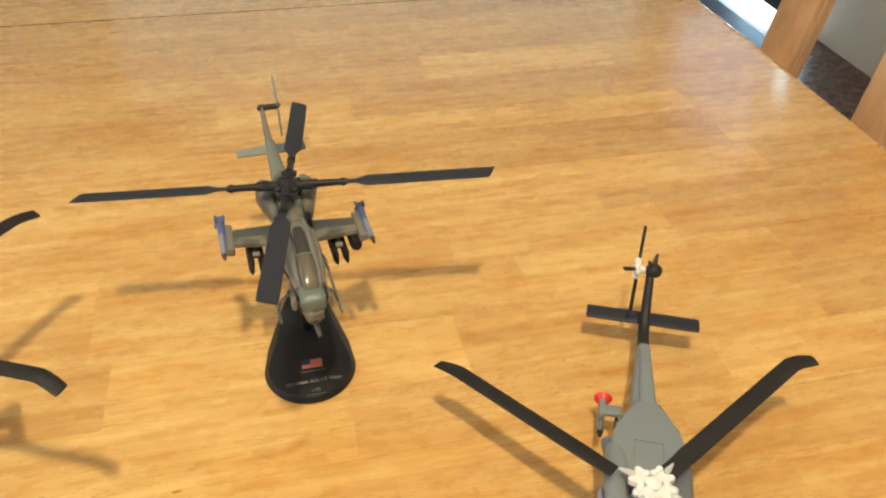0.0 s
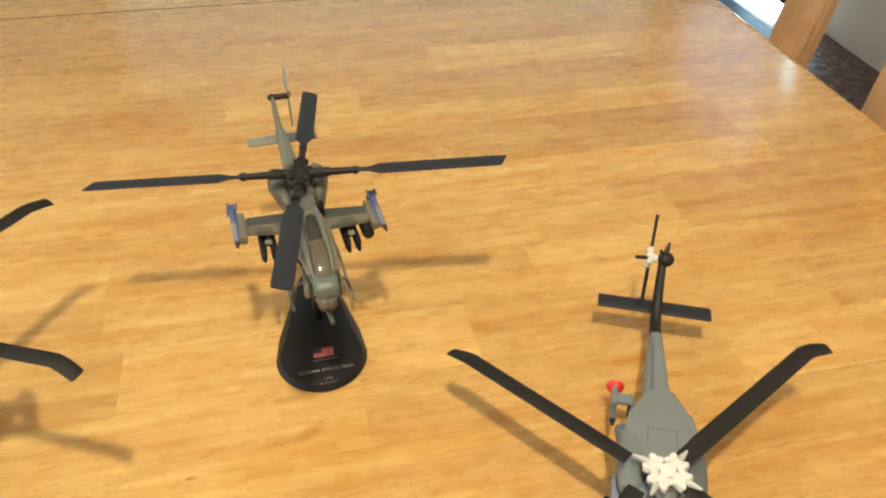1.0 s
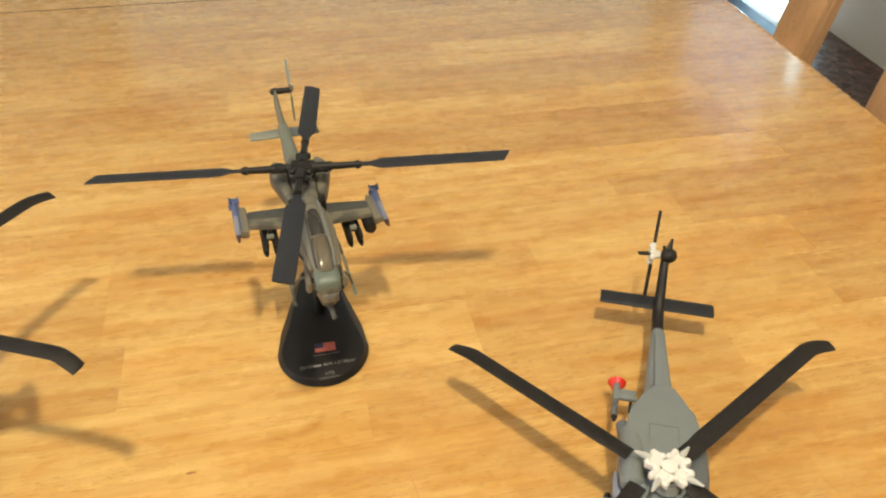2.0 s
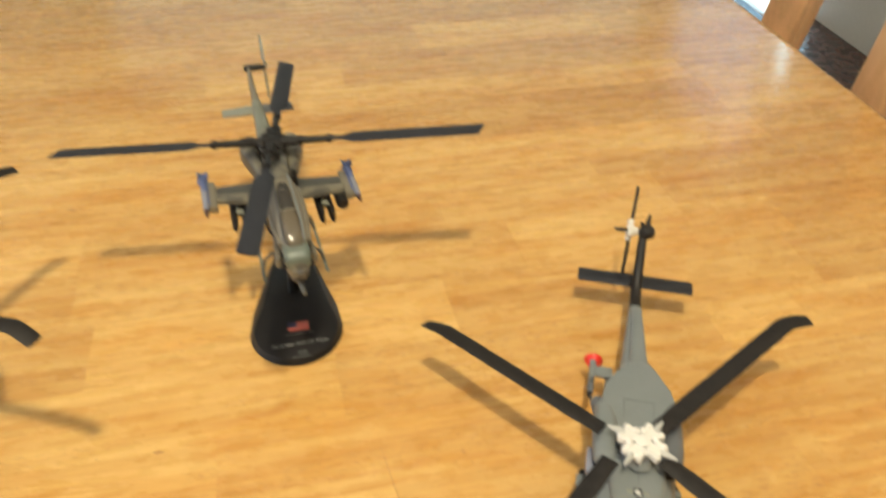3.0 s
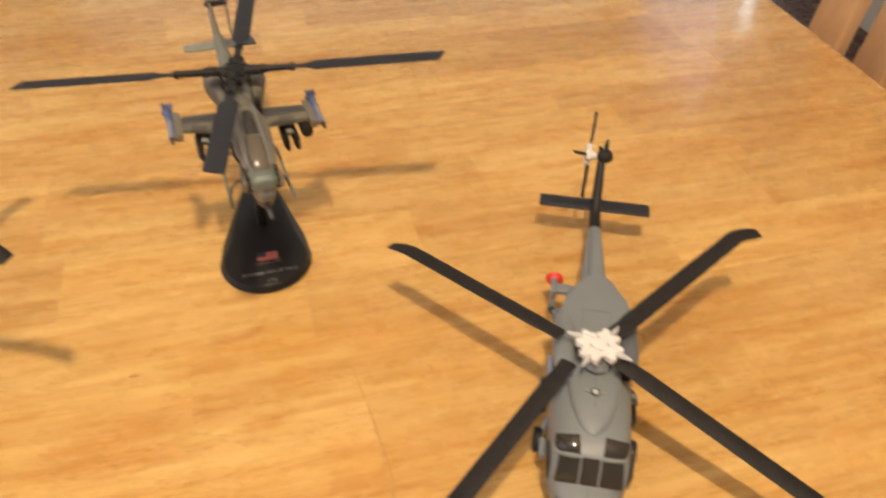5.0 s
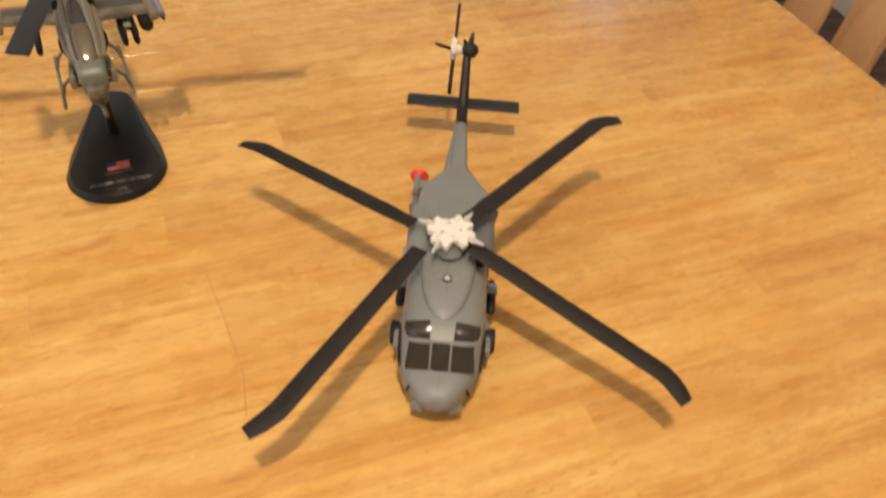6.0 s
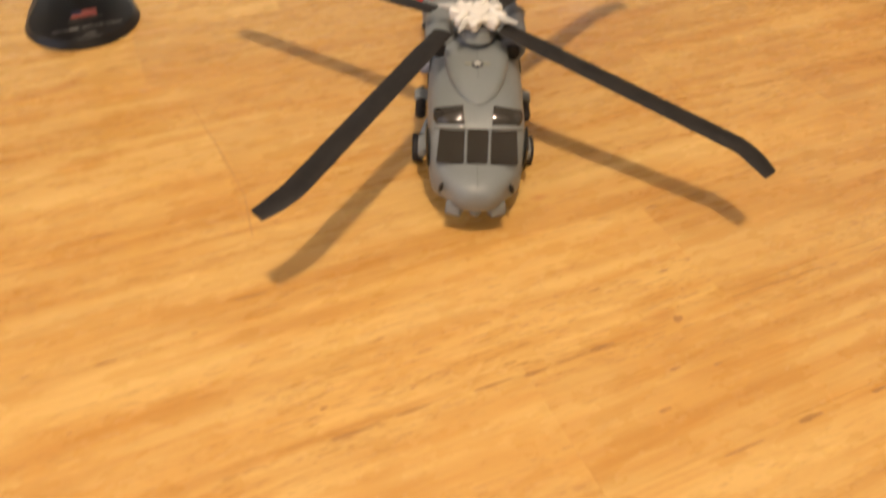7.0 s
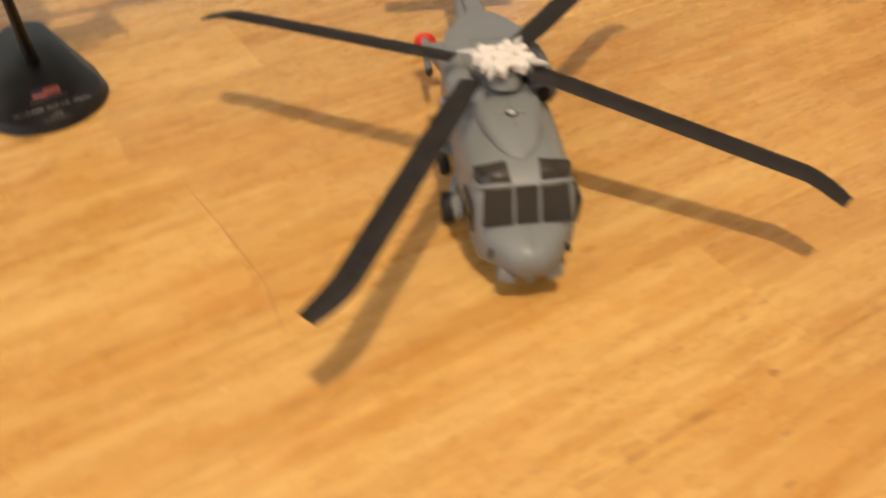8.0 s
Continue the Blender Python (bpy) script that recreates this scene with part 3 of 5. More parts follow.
part("fuselage", loft([
    body(-0.0611, 0.0032, 0.0136, 0.0179, 2.2), body(-0.0601, 0.0057, 0.0116, 0.0197, 2.4), body(-0.0579, 0.0079, 0.0098, 0.0210, 2.6),
    body(-0.0546, 0.0100, 0.0082, 0.0218, 2.8), body(-0.0513, 0.0120, 0.0075, 0.0224, 2.9), body(-0.0486, 0.0139, 0.0064, 0.0226, 3.4),
    body(-0.0462, 0.0151, 0.0050, 0.0276, 3.8), body(-0.0440, 0.0155, 0.0050, 0.0320, 4.2), body(-0.0424, 0.0158, 0.0050, 0.0336, 4.2),
    body(-0.0340, 0.0162, 0.0050, 0.0360, 3.8), body(-0.0150, 0.0168, 0.0050, 0.0368, 3.6), body(0.0150, 0.0168, 0.0050, 0.0370, 3.6),
    body(0.0330, 0.0164, 0.0055, 0.0368, 3.4), body(0.0420, 0.0142, 0.0075, 0.0362, 3.0), body(0.0500, 0.0088, 0.0120, 0.0352, 3.0),
    (0.0565, -0.0006, 0.0254, 0.0066, 0.0088, 3.0), (0.0720, -0.0006, 0.0264, 0.0056, 0.0068, 3.0), (0.0900, -0.0003, 0.0260, 0.0043, 0.0055, 2.8),
    body(0.1060, 0.0034, 0.0211, 0.0303, 2.6)], 32), M_GREY, sea, "grey fuselage with panel lines")
part("roof_fairing", loft([
    body(-0.0352, 0.0012, 0.0335, 0.0363, 2.2), body(-0.0338, 0.0036, 0.0335, 0.0370, 2.4), body(-0.0300, 0.0062, 0.0335, 0.0383, 2.8),
    body(-0.0220, 0.0092, 0.0335, 0.0397, 3.2), body(-0.0100, 0.0112, 0.0335, 0.0406, 3.0), body(0.0000, 0.0112, 0.0335, 0.0408, 3.0)], 24), M_GREY, sea, "sliding grey roof fairing")
half = [(0.0122, 0.0040), (0.0150, 0.0140), (0.0164, 0.0275), (0.0150, 0.0345), (0.0141, 0.0405), (0.0078, 0.0484), (0.0054, 0.0558)]
deck = half + [(-x, y) for x, y in half[::-1]]
part("rear_deck", slab(deck, 0.0300, 0.0408, pose(0, 0.020, 0.0408, -2.6, 0, 0) @ pose(0, -0.020, -0.0408), bevel=0.0011), M_GREY, sea, "flat angular grey rear deck", smooth=24)
part("tail_spine", loft([(0.0520, 0.0008, 0.0330, 0.0044, 0.0054, 5.0), (0.0640, 0.0006, 0.0320, 0.0039, 0.0048, 5.0), (0.0900, 0.0004, 0.0302, 0.0029, 0.0034, 4.5), (0.1030, 0.0003, 0.0289, 0.0026, 0.0026, 4.0), (0.1050, 0.0, 0.0284, 0.0016, 0.0020, 3.0)], 28), M_GREY, sea, "raised grey spine along the tail", smooth=28)
for dx, w in ((-0.0062, 0.0003), (0.0062, 0.0003)):
    part("panel_seam", box((w, 0.0120, 0.0006), (dx, 0.0245, 0.04056)), M_SEAM, sea, smooth=0)
part("spine_seam", box((0.0006, 0.0440, 0.0010), (-0.0029, 0.0790, 0.0322), 0, (-4.6, 0, -1.6)), M_GREY_DARK, sea, smooth=0)
part("panel_seam", box((0.0124, 0.0003, 0.0006), (0, 0.0305, 0.04022)), M_SEAM, sea, smooth=0)
for side in (-1, 1):
    nac = part("engine_nacelle", loft([
        (-0.0030, side * 0.0128, 0.0378, 0.0034, 0.0034, 2.2), (-0.0018, side * 0.0128, 0.0378, 0.0048, 0.0048, 2.2), (0.0060, side * 0.0130, 0.0380, 0.0054, 0.0054, 2.4),
        (0.0170, side * 0.0132, 0.0376, 0.0052, 0.0052, 2.4), (0.0270, side * 0.0140, 0.0360, 0.0040, 0.0044, 2.4)], 20), M_GREY if side < 0 else M_GREY_DARK, sea)
    part("intake", tube([(side * 0.0128, -0.0042, 0.0372), (side * 0.0128, -0.0020, 0.0372)], [0.0024, 0.0032], 14), M_BLACK, nac, "dark engine intake")
    part("exhaust", tube([(side * 0.0150, 0.0240, 0.0345), (side * 0.0172, 0.0330, 0.0335)], [0.0034, 0.0030], 14), M_GREY_DARK, nac)



# windscreen: three panes on the sloping front, two in the roof, one in each side
def pane_on_slope(name, x0, x1, y0, z0, y1, z1, parent, inset=0.0, round_x=0.0):
    """A thin pane between two heights on the sloping nose; round_x pulls in one upper outer corner."""
    bm = bmesh.new()
    d = Vector((0, y1 - y0, z1 - z0))
    nrm = Vector((0, -(z1 - z0), y1 - y0)).normalized()
    out = []
    for u, f in ((x0, 0.0), (x1, 0.0), (x1 - (round_x if x1 > 0 else 0), 1.0), (x0 + (round_x if x0 < 0 else 0), 1.0)):
        out.append(Vector((u, y0, z0)) + d * (inset + (1 - 2 * inset) * f))
    lo = [bm.verts.new(p - nrm * 0.0006) for p in out]
    hi = [bm.verts.new(p + nrm * 0.00035) for p in out]
    bm.faces.new(lo[::-1])
    top = bm.faces.new(hi)
    for k in range(4):
        bm.faces.new((lo[k], lo[(k + 1) % 4], hi[(k + 1) % 4], hi[k]))
    bmesh.ops.bevel(bm, geom=[e for e in bm.edges if (e.verts[0].co - e.verts[1].co).length < 0.0012], offset=0.0008, segments=3, affect="EDGES", profile=0.5)
    bm.normal_update()
    crown = max(bm.faces, key=lambda f: f.calc_center_median().dot(nrm))
    bmesh.ops.poke(bm, faces=[crown], offset=0.0006 if crown.normal.dot(nrm) > 0 else -0.0006)
    return part(name, bm, M_SMOKE, parent, "dark smoked window pane", smooth=30)


pane_on_slope("windscreen_pane", -0.0134, -0.0043, -0.0490, 0.0224, -0.0438, 0.0325, sea, round_x=0.0010)
pane_on_slope("windscreen_pane", -0.0034, 0.0034, -0.0490, 0.0224, -0.0438, 0.0325, sea)
pane_on_slope("windscreen_pane", 0.0043, 0.0134, -0.0490, 0.0224, -0.0438, 0.0325, sea, round_x=0.0010)
for x in (-0.00385, 0.00385):
    part("window_post", tube([(x, -0.0493, 0.0222), (x, -0.0466, 0.0275), (x, -0.0439, 0.0327)], 0.00052, 8), M_GLOSS, sea)
for side in (-1, 1):
    part("brow_frame", tube([(side * 0.0042, -0.0437, 0.0330), (side * 0.0080, -0.0437, 0.0330), (side * 0.0118, -0.0433, 0.0328), (side * 0.0142, -0.0422, 0.0320)], [0.0009, 0.0010, 0.0009, 0.0005], 12), M_GLOSS, sea, "glossy grey brow above the windscreen")
    pts = [(0.0044, -0.0430), (0.0086, -0.0430), (0.0116, -0.0424), (0.0137, -0.0406), (0.0146, -0.0382), (0.0144, -0.0358), (0.0050, -0.0356)]
    bm = bmesh.new()
    lo, hi = [], []
    for x, y in pts[::side]:
        z = 0.0334 + (y + 0.0432) * 0.30 - max(0, x - 0.0100) * 0.28
        lo.append(bm.verts.new((side * x, y, z - 0.001)))
        hi.append(bm.verts.new((side * x, y, z + 0.0004)))
    bm.faces.new(lo[::-1])
    crown = bm.faces.new(hi)
    for k in range(len(lo)):
        bm.faces.new((lo[k], lo[(k + 1) % len(lo)], hi[(k + 1) % len(lo)], hi[k]))
    crown.normal_update()
    bmesh.ops.poke(bm, faces=[crown], offset=0.0012 if crown.normal.z > 0 else -0.0012)
    part("roof_window", bm, M_SMOKE, sea, "dark smoked roof window", smooth=70)
    part("side_window", box((0.0008, 0.0115, 0.0095), (side * 0.01635, -0.0395, 0.0225), 0.0003, (0, side * 3, side * -2)), M_SMOKE, sea, "dark smoked side window")
    part("cabin_window", box((0.0008, 0.0085, 0.0080), (side * 0.01675, 0.0050, 0.0240), 0.0003), M_SMOKE, sea, "dark smoked side window")
    # wheel on its strut, and a step fairing in front of it
    gear = part("undercarriage", tube([(side * 0.0160, -0.0110, 0.0130), (side * 0.0195, -0.0165, 0.0070)], [0.0016, 0.0013], 10), M_GREY, sea)
    wheel = part("wheel", tube([(side * 0.0180, -0.0175, 0.0052), (side * 0.0184, -0.0175, 0.0052), (side * 0.0218, -0.0175, 0.0052), (side * 0.0222, -0.0175, 0.0052)], [0.0044, 0.0052, 0.0052, 0.0044], 24), M_RUBBER, gear, "black wheel")
    part("step", box((0.0030, 0.0085, 0.0040), (side * 0.0182, -0.0285, 0.0140), 0.0008), M_GREY, sea)
    part("chin_fairing", box((0.0056, 0.0056, 0.0050), (side * 0.0066, -0.0554, 0.0099), 0.0009, (-12, 0, side * 22)), M_GREY, sea, "pale grey chin box under the nose")
    part("weapon_pylon", box((0.0060, 0.0060, 0.0022), (side * 0.0190, 0.0040, 0.0140), 0.0006), M_GREY, sea)
    part("torpedo", tube([(side * 0.0196, -0.0085, 0.0125), (side * 0.0196, -0.0070, 0.0125), (side * 0.0196, 0.0080, 0.0125), (side * 0.0196, 0.0105, 0.0125)], [0.0010, 0.0020, 0.0020, 0.0012], 14), M_BLACK, sea, "dark torpedo on the side")
part("winch_housing", box((0.0034, 0.0125, 0.0042), (-0.0180, 0.0020, 0.0300), 0.0008), M_SHELL, sea, "pale winch housing on the side")
part("chin_sensor", ball((0, -0.0570, 0.0092), (0.0020, 0.0022, 0.0020)), M_GREY, sea)
part("tail_wheel", tube([(-0.0012, 0.0660, 0.0036), (0.0012, 0.0660, 0.0036)], 0.0036, 20), M_RUBBER, sea, "small black tail wheel")
part("tail_wheel_strut", tube([(0, 0.0640, 0.0175), (0, 0.0655, 0.0050)], 0.0013, 8), M_GREY, sea)
part("lower_antenna", box((0.0016, 0.010, 0.0024), (0, -0.030, 0.0042), 0.0006), M_GREY, sea)
# roundel on the roof
part("roundel", tube([(0, -0.0168, 0.0393), (0, -0.0168, 0.0403)], 0.0021, 24), M_INK, sea, "round national marking with a pale star")
star = [(0.0017 * math.sin(a * math.pi / 5) * (1 if a % 2 == 0 else 0.42), 0.0017 * math.cos(a * math.pi / 5) * (1 if a % 2 == 0 else 0.42)) for a in range(10)]
part("star", slab(star, 0.0397, 0.04055, pose(0, -0.0168, 0)), M_STAR, sea, "pale star")
for side in (-1, 1):
    part("chin_window", box((0.0008, 0.0050, 0.0030), (side * 0.0107, -0.0522, 0.0158), 0.0003, (0, side * -6, side * 36)), M_SMOKE, sea, "small dark chin window")
part("nose_seam", box((0.0003, 0.0100, 0.0004), (0, -0.0550, 0.0218), 0, (13, 0, 0)), M_SEAM, sea, smooth=0)
for side in (-1, 1):
    part("roundel_bar", box((0.0024, 0.0013, 0.0008), (side * 0.0031, -0.0168, 0.0400), 0.0001), M_PALE, sea, "pale bar beside the round marking", smooth=0)
part("panel_seam", box((0.00025, 0.0170, 0.0010), (0, -0.0155, 0.0399), 0, (3.0, 0, 0)), M_GREY_DARK, sea)

# tail: black boom, fin, gearbox, stabiliser, tail rotor
part("tail_boom", loft([
    body(0.1058, 0.0032, 0.0212, 0.0302, 2.6), body(0.1140, 0.0030, 0.0216, 0.0300, 2.6), body(0.1210, 0.0029, 0.0226, 0.0330, 2.6),
    body(0.1290, 0.0026, 0.0290, 0.0420, 2.6), body(0.1370, 0.0023, 0.0400, 0.0520, 2.6), body(0.1430, 0.0019, 0.0480, 0.0555, 2.4)], 20), M_BLACK, sea, "black tail boom and fin")
bm = ball((0.0014, 0.1400, 0.0530), (0.0046, 0.0044, 0.0040))
add_tube(bm, [(0.0010, 0.141, 0.055), (0.0024, 0.146, 0.0600)], [0.0020, 0.0007], 8)
add_tube(bm, [(0.0000, 0.139, 0.055), (-0.0022, 0.140, 0.0590)], [0.0018, 0.0006], 8)
part("tail_gearbox", bm, M_BLACK, sea)
bm = bmesh.new()
rings = []
for x, w in ((-0.0308, 0.86), (-0.0302, 1.0), (0.0, 1.0), (0.0302, 1.0), (0.0308, 0.86)):
    rings.append([bm.verts.new((x, 0.1348 - x * 0.006 + w * 0.0055 * math.cos(a), 0.0231 + w * 0.0015 * math.sin(a))) for a in (2 * math.pi * k / 14 for k in range(14))])
for r0, r1 in zip(rings, rings[1:]):
    for k in range(14):
        bm.faces.new((r0[k], r0[(k + 1) % 14], r1[(k + 1) % 14], r1[k]))
bm.faces.new(rings[0]), bm.faces.new(rings[-1][::-1])
part("stabiliser", bm, M_SLATE, sea, "dark grey horizontal stabiliser")
TAIL_HUB = Matrix.Translation((-0.0070, 0.1405, 0.0525)) @ Matrix.Rotation(radians(-90 + 3), 4, "Y")
hubt = part("tail_rotor_hub", tube([(0, 0, -0.0060), (0, 0, -0.0016), (0, 0, 0.0014)], [0.0014, 0.0026, 0.0030], 12), M_WHITE, sea, "white tail rotor hub", m=TAIL_HUB)
for k in range(4):
    a = radians(k * 90 + 20)
    part("hub_knob", ball((0.0044 * math.cos(a + 0.5), 0.0044 * math.sin(a + 0.5), 0.0008), (0.0013, 0.0013, 0.0016), 10, 6), M_WHITE, hubt)
    part("hub_clamp", box((0.0062, 0.0028, 0.0028), (0.0030 * math.cos(a), 0.0030 * math.sin(a), 0.0004), 0.0006, (0, 0, math.degrees(a))), M_WHITE, hubt)
tb = part("tail_rotor_blade", blade_bm(0.0236, 0.0024, 0.0036, 0.0007, 0, 0.003, 0, neck=0.8, neck_len=0.002), M_BLADE, hubt, m=pose(0, 0, 0, 0, 0, 33) @ pose(0, 0, 0, 38, 0, 0))
for k in (1, 2, 3):
    cant = Matrix.Rotation(radians(-24), 4, Vector((math.cos(radians(33)), math.sin(radians(33)), 0)))
    shared_part("tail_rotor_blade", tb, hubt, cant @ pose(0, 0, 0, 0, 0, 33 + 90 * k) @ pose(0, 0, 0, 38, 0, 0))
# towed sensor on its starboard pylon
pyl = part("sensor_pylon", box((0.0100, 0.0062, 0.0024), (-0.0145, 0.0640, 0.0205), 0.0006), M_GREY, sea)
part("pylon_fork", box((0.0030, 0.0110, 0.0056), (-0.0190, 0.0650, 0.0195), 0.0008), M_GREY, pyl)
part("tip", tube([(-0.0190, 0.0505, 0.0160), (-0.0190, 0.0535, 0.0160)], [0.0007, 0.0016], 12), M_BLACK, pyl, "black pod tip")
part("brace", tube([(-0.0120, 0.0560, 0.0170), (-0.0118, 0.0610, 0.0195)], 0.0008, 8), M_BLACK, pyl, "black brace")
tow = part("towed_sensor", tube([(-0.0190, 0.0520, 0.0160), (-0.0190, 0.0540, 0.0160), (-0.0190, 0.0680, 0.0160), (-0.0190, 0.0700, 0.0160)], [0.0006, 0.0014, 0.0014, 0.0012], 12), M_GREY_DARK, sea)
part("sensor_tail", tube([(-0.0186, 0.0690, 0.0175), (-0.0186, 0.0745, 0.0175)], [0.0016, 0.0046], 22), M_RED, tow, "red cone at the sensor's tail")

# main rotor
part("rotor_mast", tube([(0, 0.0000, 0.0395), (0, 0, 0.0425), (0, 0, 0.0440), (0, 0, 0.0492)], [0.0068, 0.0060, 0.0030, 0.0026], 24), M_GREY_DARK, sea)
HUB = Vector((0, 0, 0.0490))
part("hub_plate", tube([(0, 0, 0.0462), (0, 0, 0.0476)], [0.0070, 0.0066], 20), M_GREY_DARK, sea)
bm = tube([(0, 0, 0.0472), (0, 0, 0.0496), (0, 0, 0.0512), (0, 0, 0.0516)], [0.0030, 0.0034, 0.0032, 0.0022], 18)
for a in (39.6 + 9.6, 142.1 + 9.6, 226.1 + 9.6, 318.3 + 9.6):
    r = radians(a + 3)
    c, s = math.cos(r), math.sin(r)
    at = pose(0, 0, 0, 0, 0, a + 3)
    add_box(bm, (0.0074, 0.0038, 0.0028), at @ pose(0.0050, 0, 0.0492), 0.0006)
    for k in (-1, 1):
        add_box(bm, (0.0050, 0.0021, 0.0034), at @ pose(0.0064, k * 0.0030, 0.0494, 0, 0, k * 9), 0.0004)
        add_ball(bm, at @ Vector((0.0080, k * 0.0029, 0.0500)), (0.0016, 0.0016, 0.0017), 10, 6)
        add_ball(bm, at @ Vector((0.0044, k * 0.0032, 0.0503)), (0.0016, 0.0016, 0.0015), 10, 6)
    pin_bm = bmesh.new()
    add_tube(pin_bm, [at @ Vector((0.0078, 0, 0.0500)), at @ Vector((0.0100, 0.0004, 0.0502)), at @ Vector((0.0146, 0.0010, 0.0500))], [0.0011, 0.0014, 0.0005], 8)
    part("blade_pin", pin_bm, M_PIN, sea, "pointed greyish white blade pin")
hub = part("rotor_hub", bm, M_WHITE, sea, "knobbly white rotor hub")
part("swashplate", tube([(0, -0.0035, 0.0430), (0, -0.0035, 0.0462)], [0.0056, 0.0040], 20), M_GREY, sea)
# each blade: hinge beside the hub, heading, climb, reach, tip sweep, tip drop
SEA_BLADES = (((0.0, 0.0), 51.4, 2.6, 0.1145, 0.0052, 0.0014), ((-0.0070, -0.0010), 149.0, -1.0, 0.1085, 0.0004, 0.0036),
              ((-0.0070, -0.0010), 241.3, -5.9, 0.1070, 0.0045, 0.0014), ((0.0, 0.0), 329.8, -10.0, 0.1104, 0.0045, 0.0014))
for (hx, hy), heading, rise, reach, sweep, drop in SEA_BLADES:
    part("rotor_blade", blade_bm(reach, 0.0083, 0.0100, 0.0012, sweep, 0.0133, drop, taper=0.3, neck=0.9), M_BLADE, sea,
         "black rotor blade with a bent tip" if drop > 0.003 else "black rotor blade with a swept tip", m=blade_pose(HUB + Vector((hx, hy, 0)), heading, rise, 4))


# ---- olive attack helicopter on a black stand ----
def stand_bm(length, wide, narrow, height):
    """A drop-shaped foot, wide and round in front (at -y), narrow behind; the chamfer of its rim grows towards the back."""
    out = []
    for k in range(21):
        a = math.pi + math.pi * k / 20
        out.append((wide / 2 * math.cos(a), -length * 0.228 + length * 0.258 * math.sin(a)))
    out.append((wide * 0.455, -length * 0.06))
    for k in range(9):
        a = math.pi * k / 8
        out.append((narrow / 2 * math.cos(a), length * 0.5 - narrow / 2 + narrow / 2 * math.sin(a)))
    out.append((-wide * 0.455, -length * 0.06))
    bm = bmesh.new()
    rings = []
    for grow, z in ((0.0, 0.0), (0.0004, 0.0007), (0.0, 0.0015), (-0.0030, height - 0.0006), (-0.0036, height - 0.0001), (-0.0040, height)):
        ring = []
        for x, y in out:
            l = math.hypot(x, y + 0.005)
            f = 0.34 + 0.66 * min(1.0, max(0.0, (y / length + 0.42) / 0.35)) if grow < 0 else 1.0
            ring.append(bm.verts.new((x + f * grow * x / l * 1.2, y + f * grow * (y + 0.005) / l, z)))
        rings.append(ring)
    n = len(out)
    for r0, r1 in zip(rings, rings[1:]):
        for k in range(n):
            bm.faces.new((r0[k], r0[(k + 1) % n], r1[(k + 1) % n], r1[k]))
    bm.faces.new(rings[0][::-1]), bm.faces.new(rings[-1])
    return bm


def lettering(body_text, size, m, parent, name="lettering", mat=M_PRINT):
    cu = bpy.data.curves.new(name, "FONT")
    cu.body, cu.size, cu.align_x, cu.align_y, cu.extrude = body_text, size, "CENTER", "CENTER", 0.00004
    tmp = bpy.data.objects.new(name, cu)
    scene.collection.objects.link(tmp)
    me = bpy.data.meshes.new_from_object(tmp.evaluated_get(bpy.context.evaluated_depsgraph_get()))
    bpy.data.objects.remove(tmp)
    me.materials.clear()
    me.materials.append(mat)
    ob = new(name, me)
    ob.parent = parent
    ob.matrix_basis = m
    return ob


VSTAND = pose(-0.1630, 0.1385, TOP, 0, 0, 13.2)
stand = thing("display_stand", VSTAND, "black drop-shaped plastic display stand with printed flag and lettering", "display stand", "display stands")
foot = part("foot", stand_bm(0.1046, 0.0494, 0.0220, 0.0042), M_STAND, stand)
part("post", tube([(0, 0.0060, 0.0038), (0, 0.0070, 0.0200), (0, 0.0060, 0.0400), (0, 0.0020, 0.0620)], [0.0032, 0.0024, 0.0021, 0.0019], 14), M_STAND, stand)
PRINT_Z = 0.00426
tilt = 4.0
FLAG = pose(0.0011, -0.0250, PRINT_Z, 0, 0, tilt - 2)
for k in range(7):
    part("flag_stripe", box((0.0112, 0.00075, 0.00008), (0, 0.0036 - k * 0.00100 - 0.0005, 0)), M_FLAG_RED, foot, "red flag stripe", 0, FLAG)
for k in range(6):
    part("flag_stripe", box((0.0112, 0.00036, 0.00008), (0, 0.0036 - k * 0.00100 - 0.00107, 0)), material("flag_white", (0.47, 0.22, 0.17), 0.6, bump=0) if k == 0 else bpy.data.materials["flag_white"], foot, "pale flag stripe", 0, FLAG)
part("flag_canton", box((0.0048, 0.0040, 0.00014), (-0.0032, 0.0017, 0.0)), M_FLAG_BLUE, foot, "dark blue corner of the flag", 0, FLAG)
part("print_bar", box((0.0146, 0.0003, 0.00008), (0.0014, -0.0306, PRINT_Z), 0, (0, 0, tilt)), M_PRINT, foot, "fine printed line", 0)
T = pose(0.0016, -0.0384, PRINT_Z, 0, 0, tilt) @ Matrix.Scale(0.92, 4)
lettering("2010", 0.0036, T @ pose(-0.0128, 0, 0), foot)
part("print_bar", box((0.0050, 0.0016, 0.00008), (-0.0062, 0, 0), 0), M_PRINT, foot, "printed maker's word as a plain bar", 0, T)
lettering("AH-1Z Viper", 0.0036, T @ pose(0.0070, 0, 0), foot)
lettering("1/72", 0.0029, pose(0.0022, -0.0452, PRINT_Z, 0, 0, tilt), foot)
part("print_bar", box((0.0100, 0.0002, 0.00008), (0.0020, -0.0482, PRINT_Z), 0, (0, 0, tilt)), M_PRINT, foot, "fine printed line", 0)

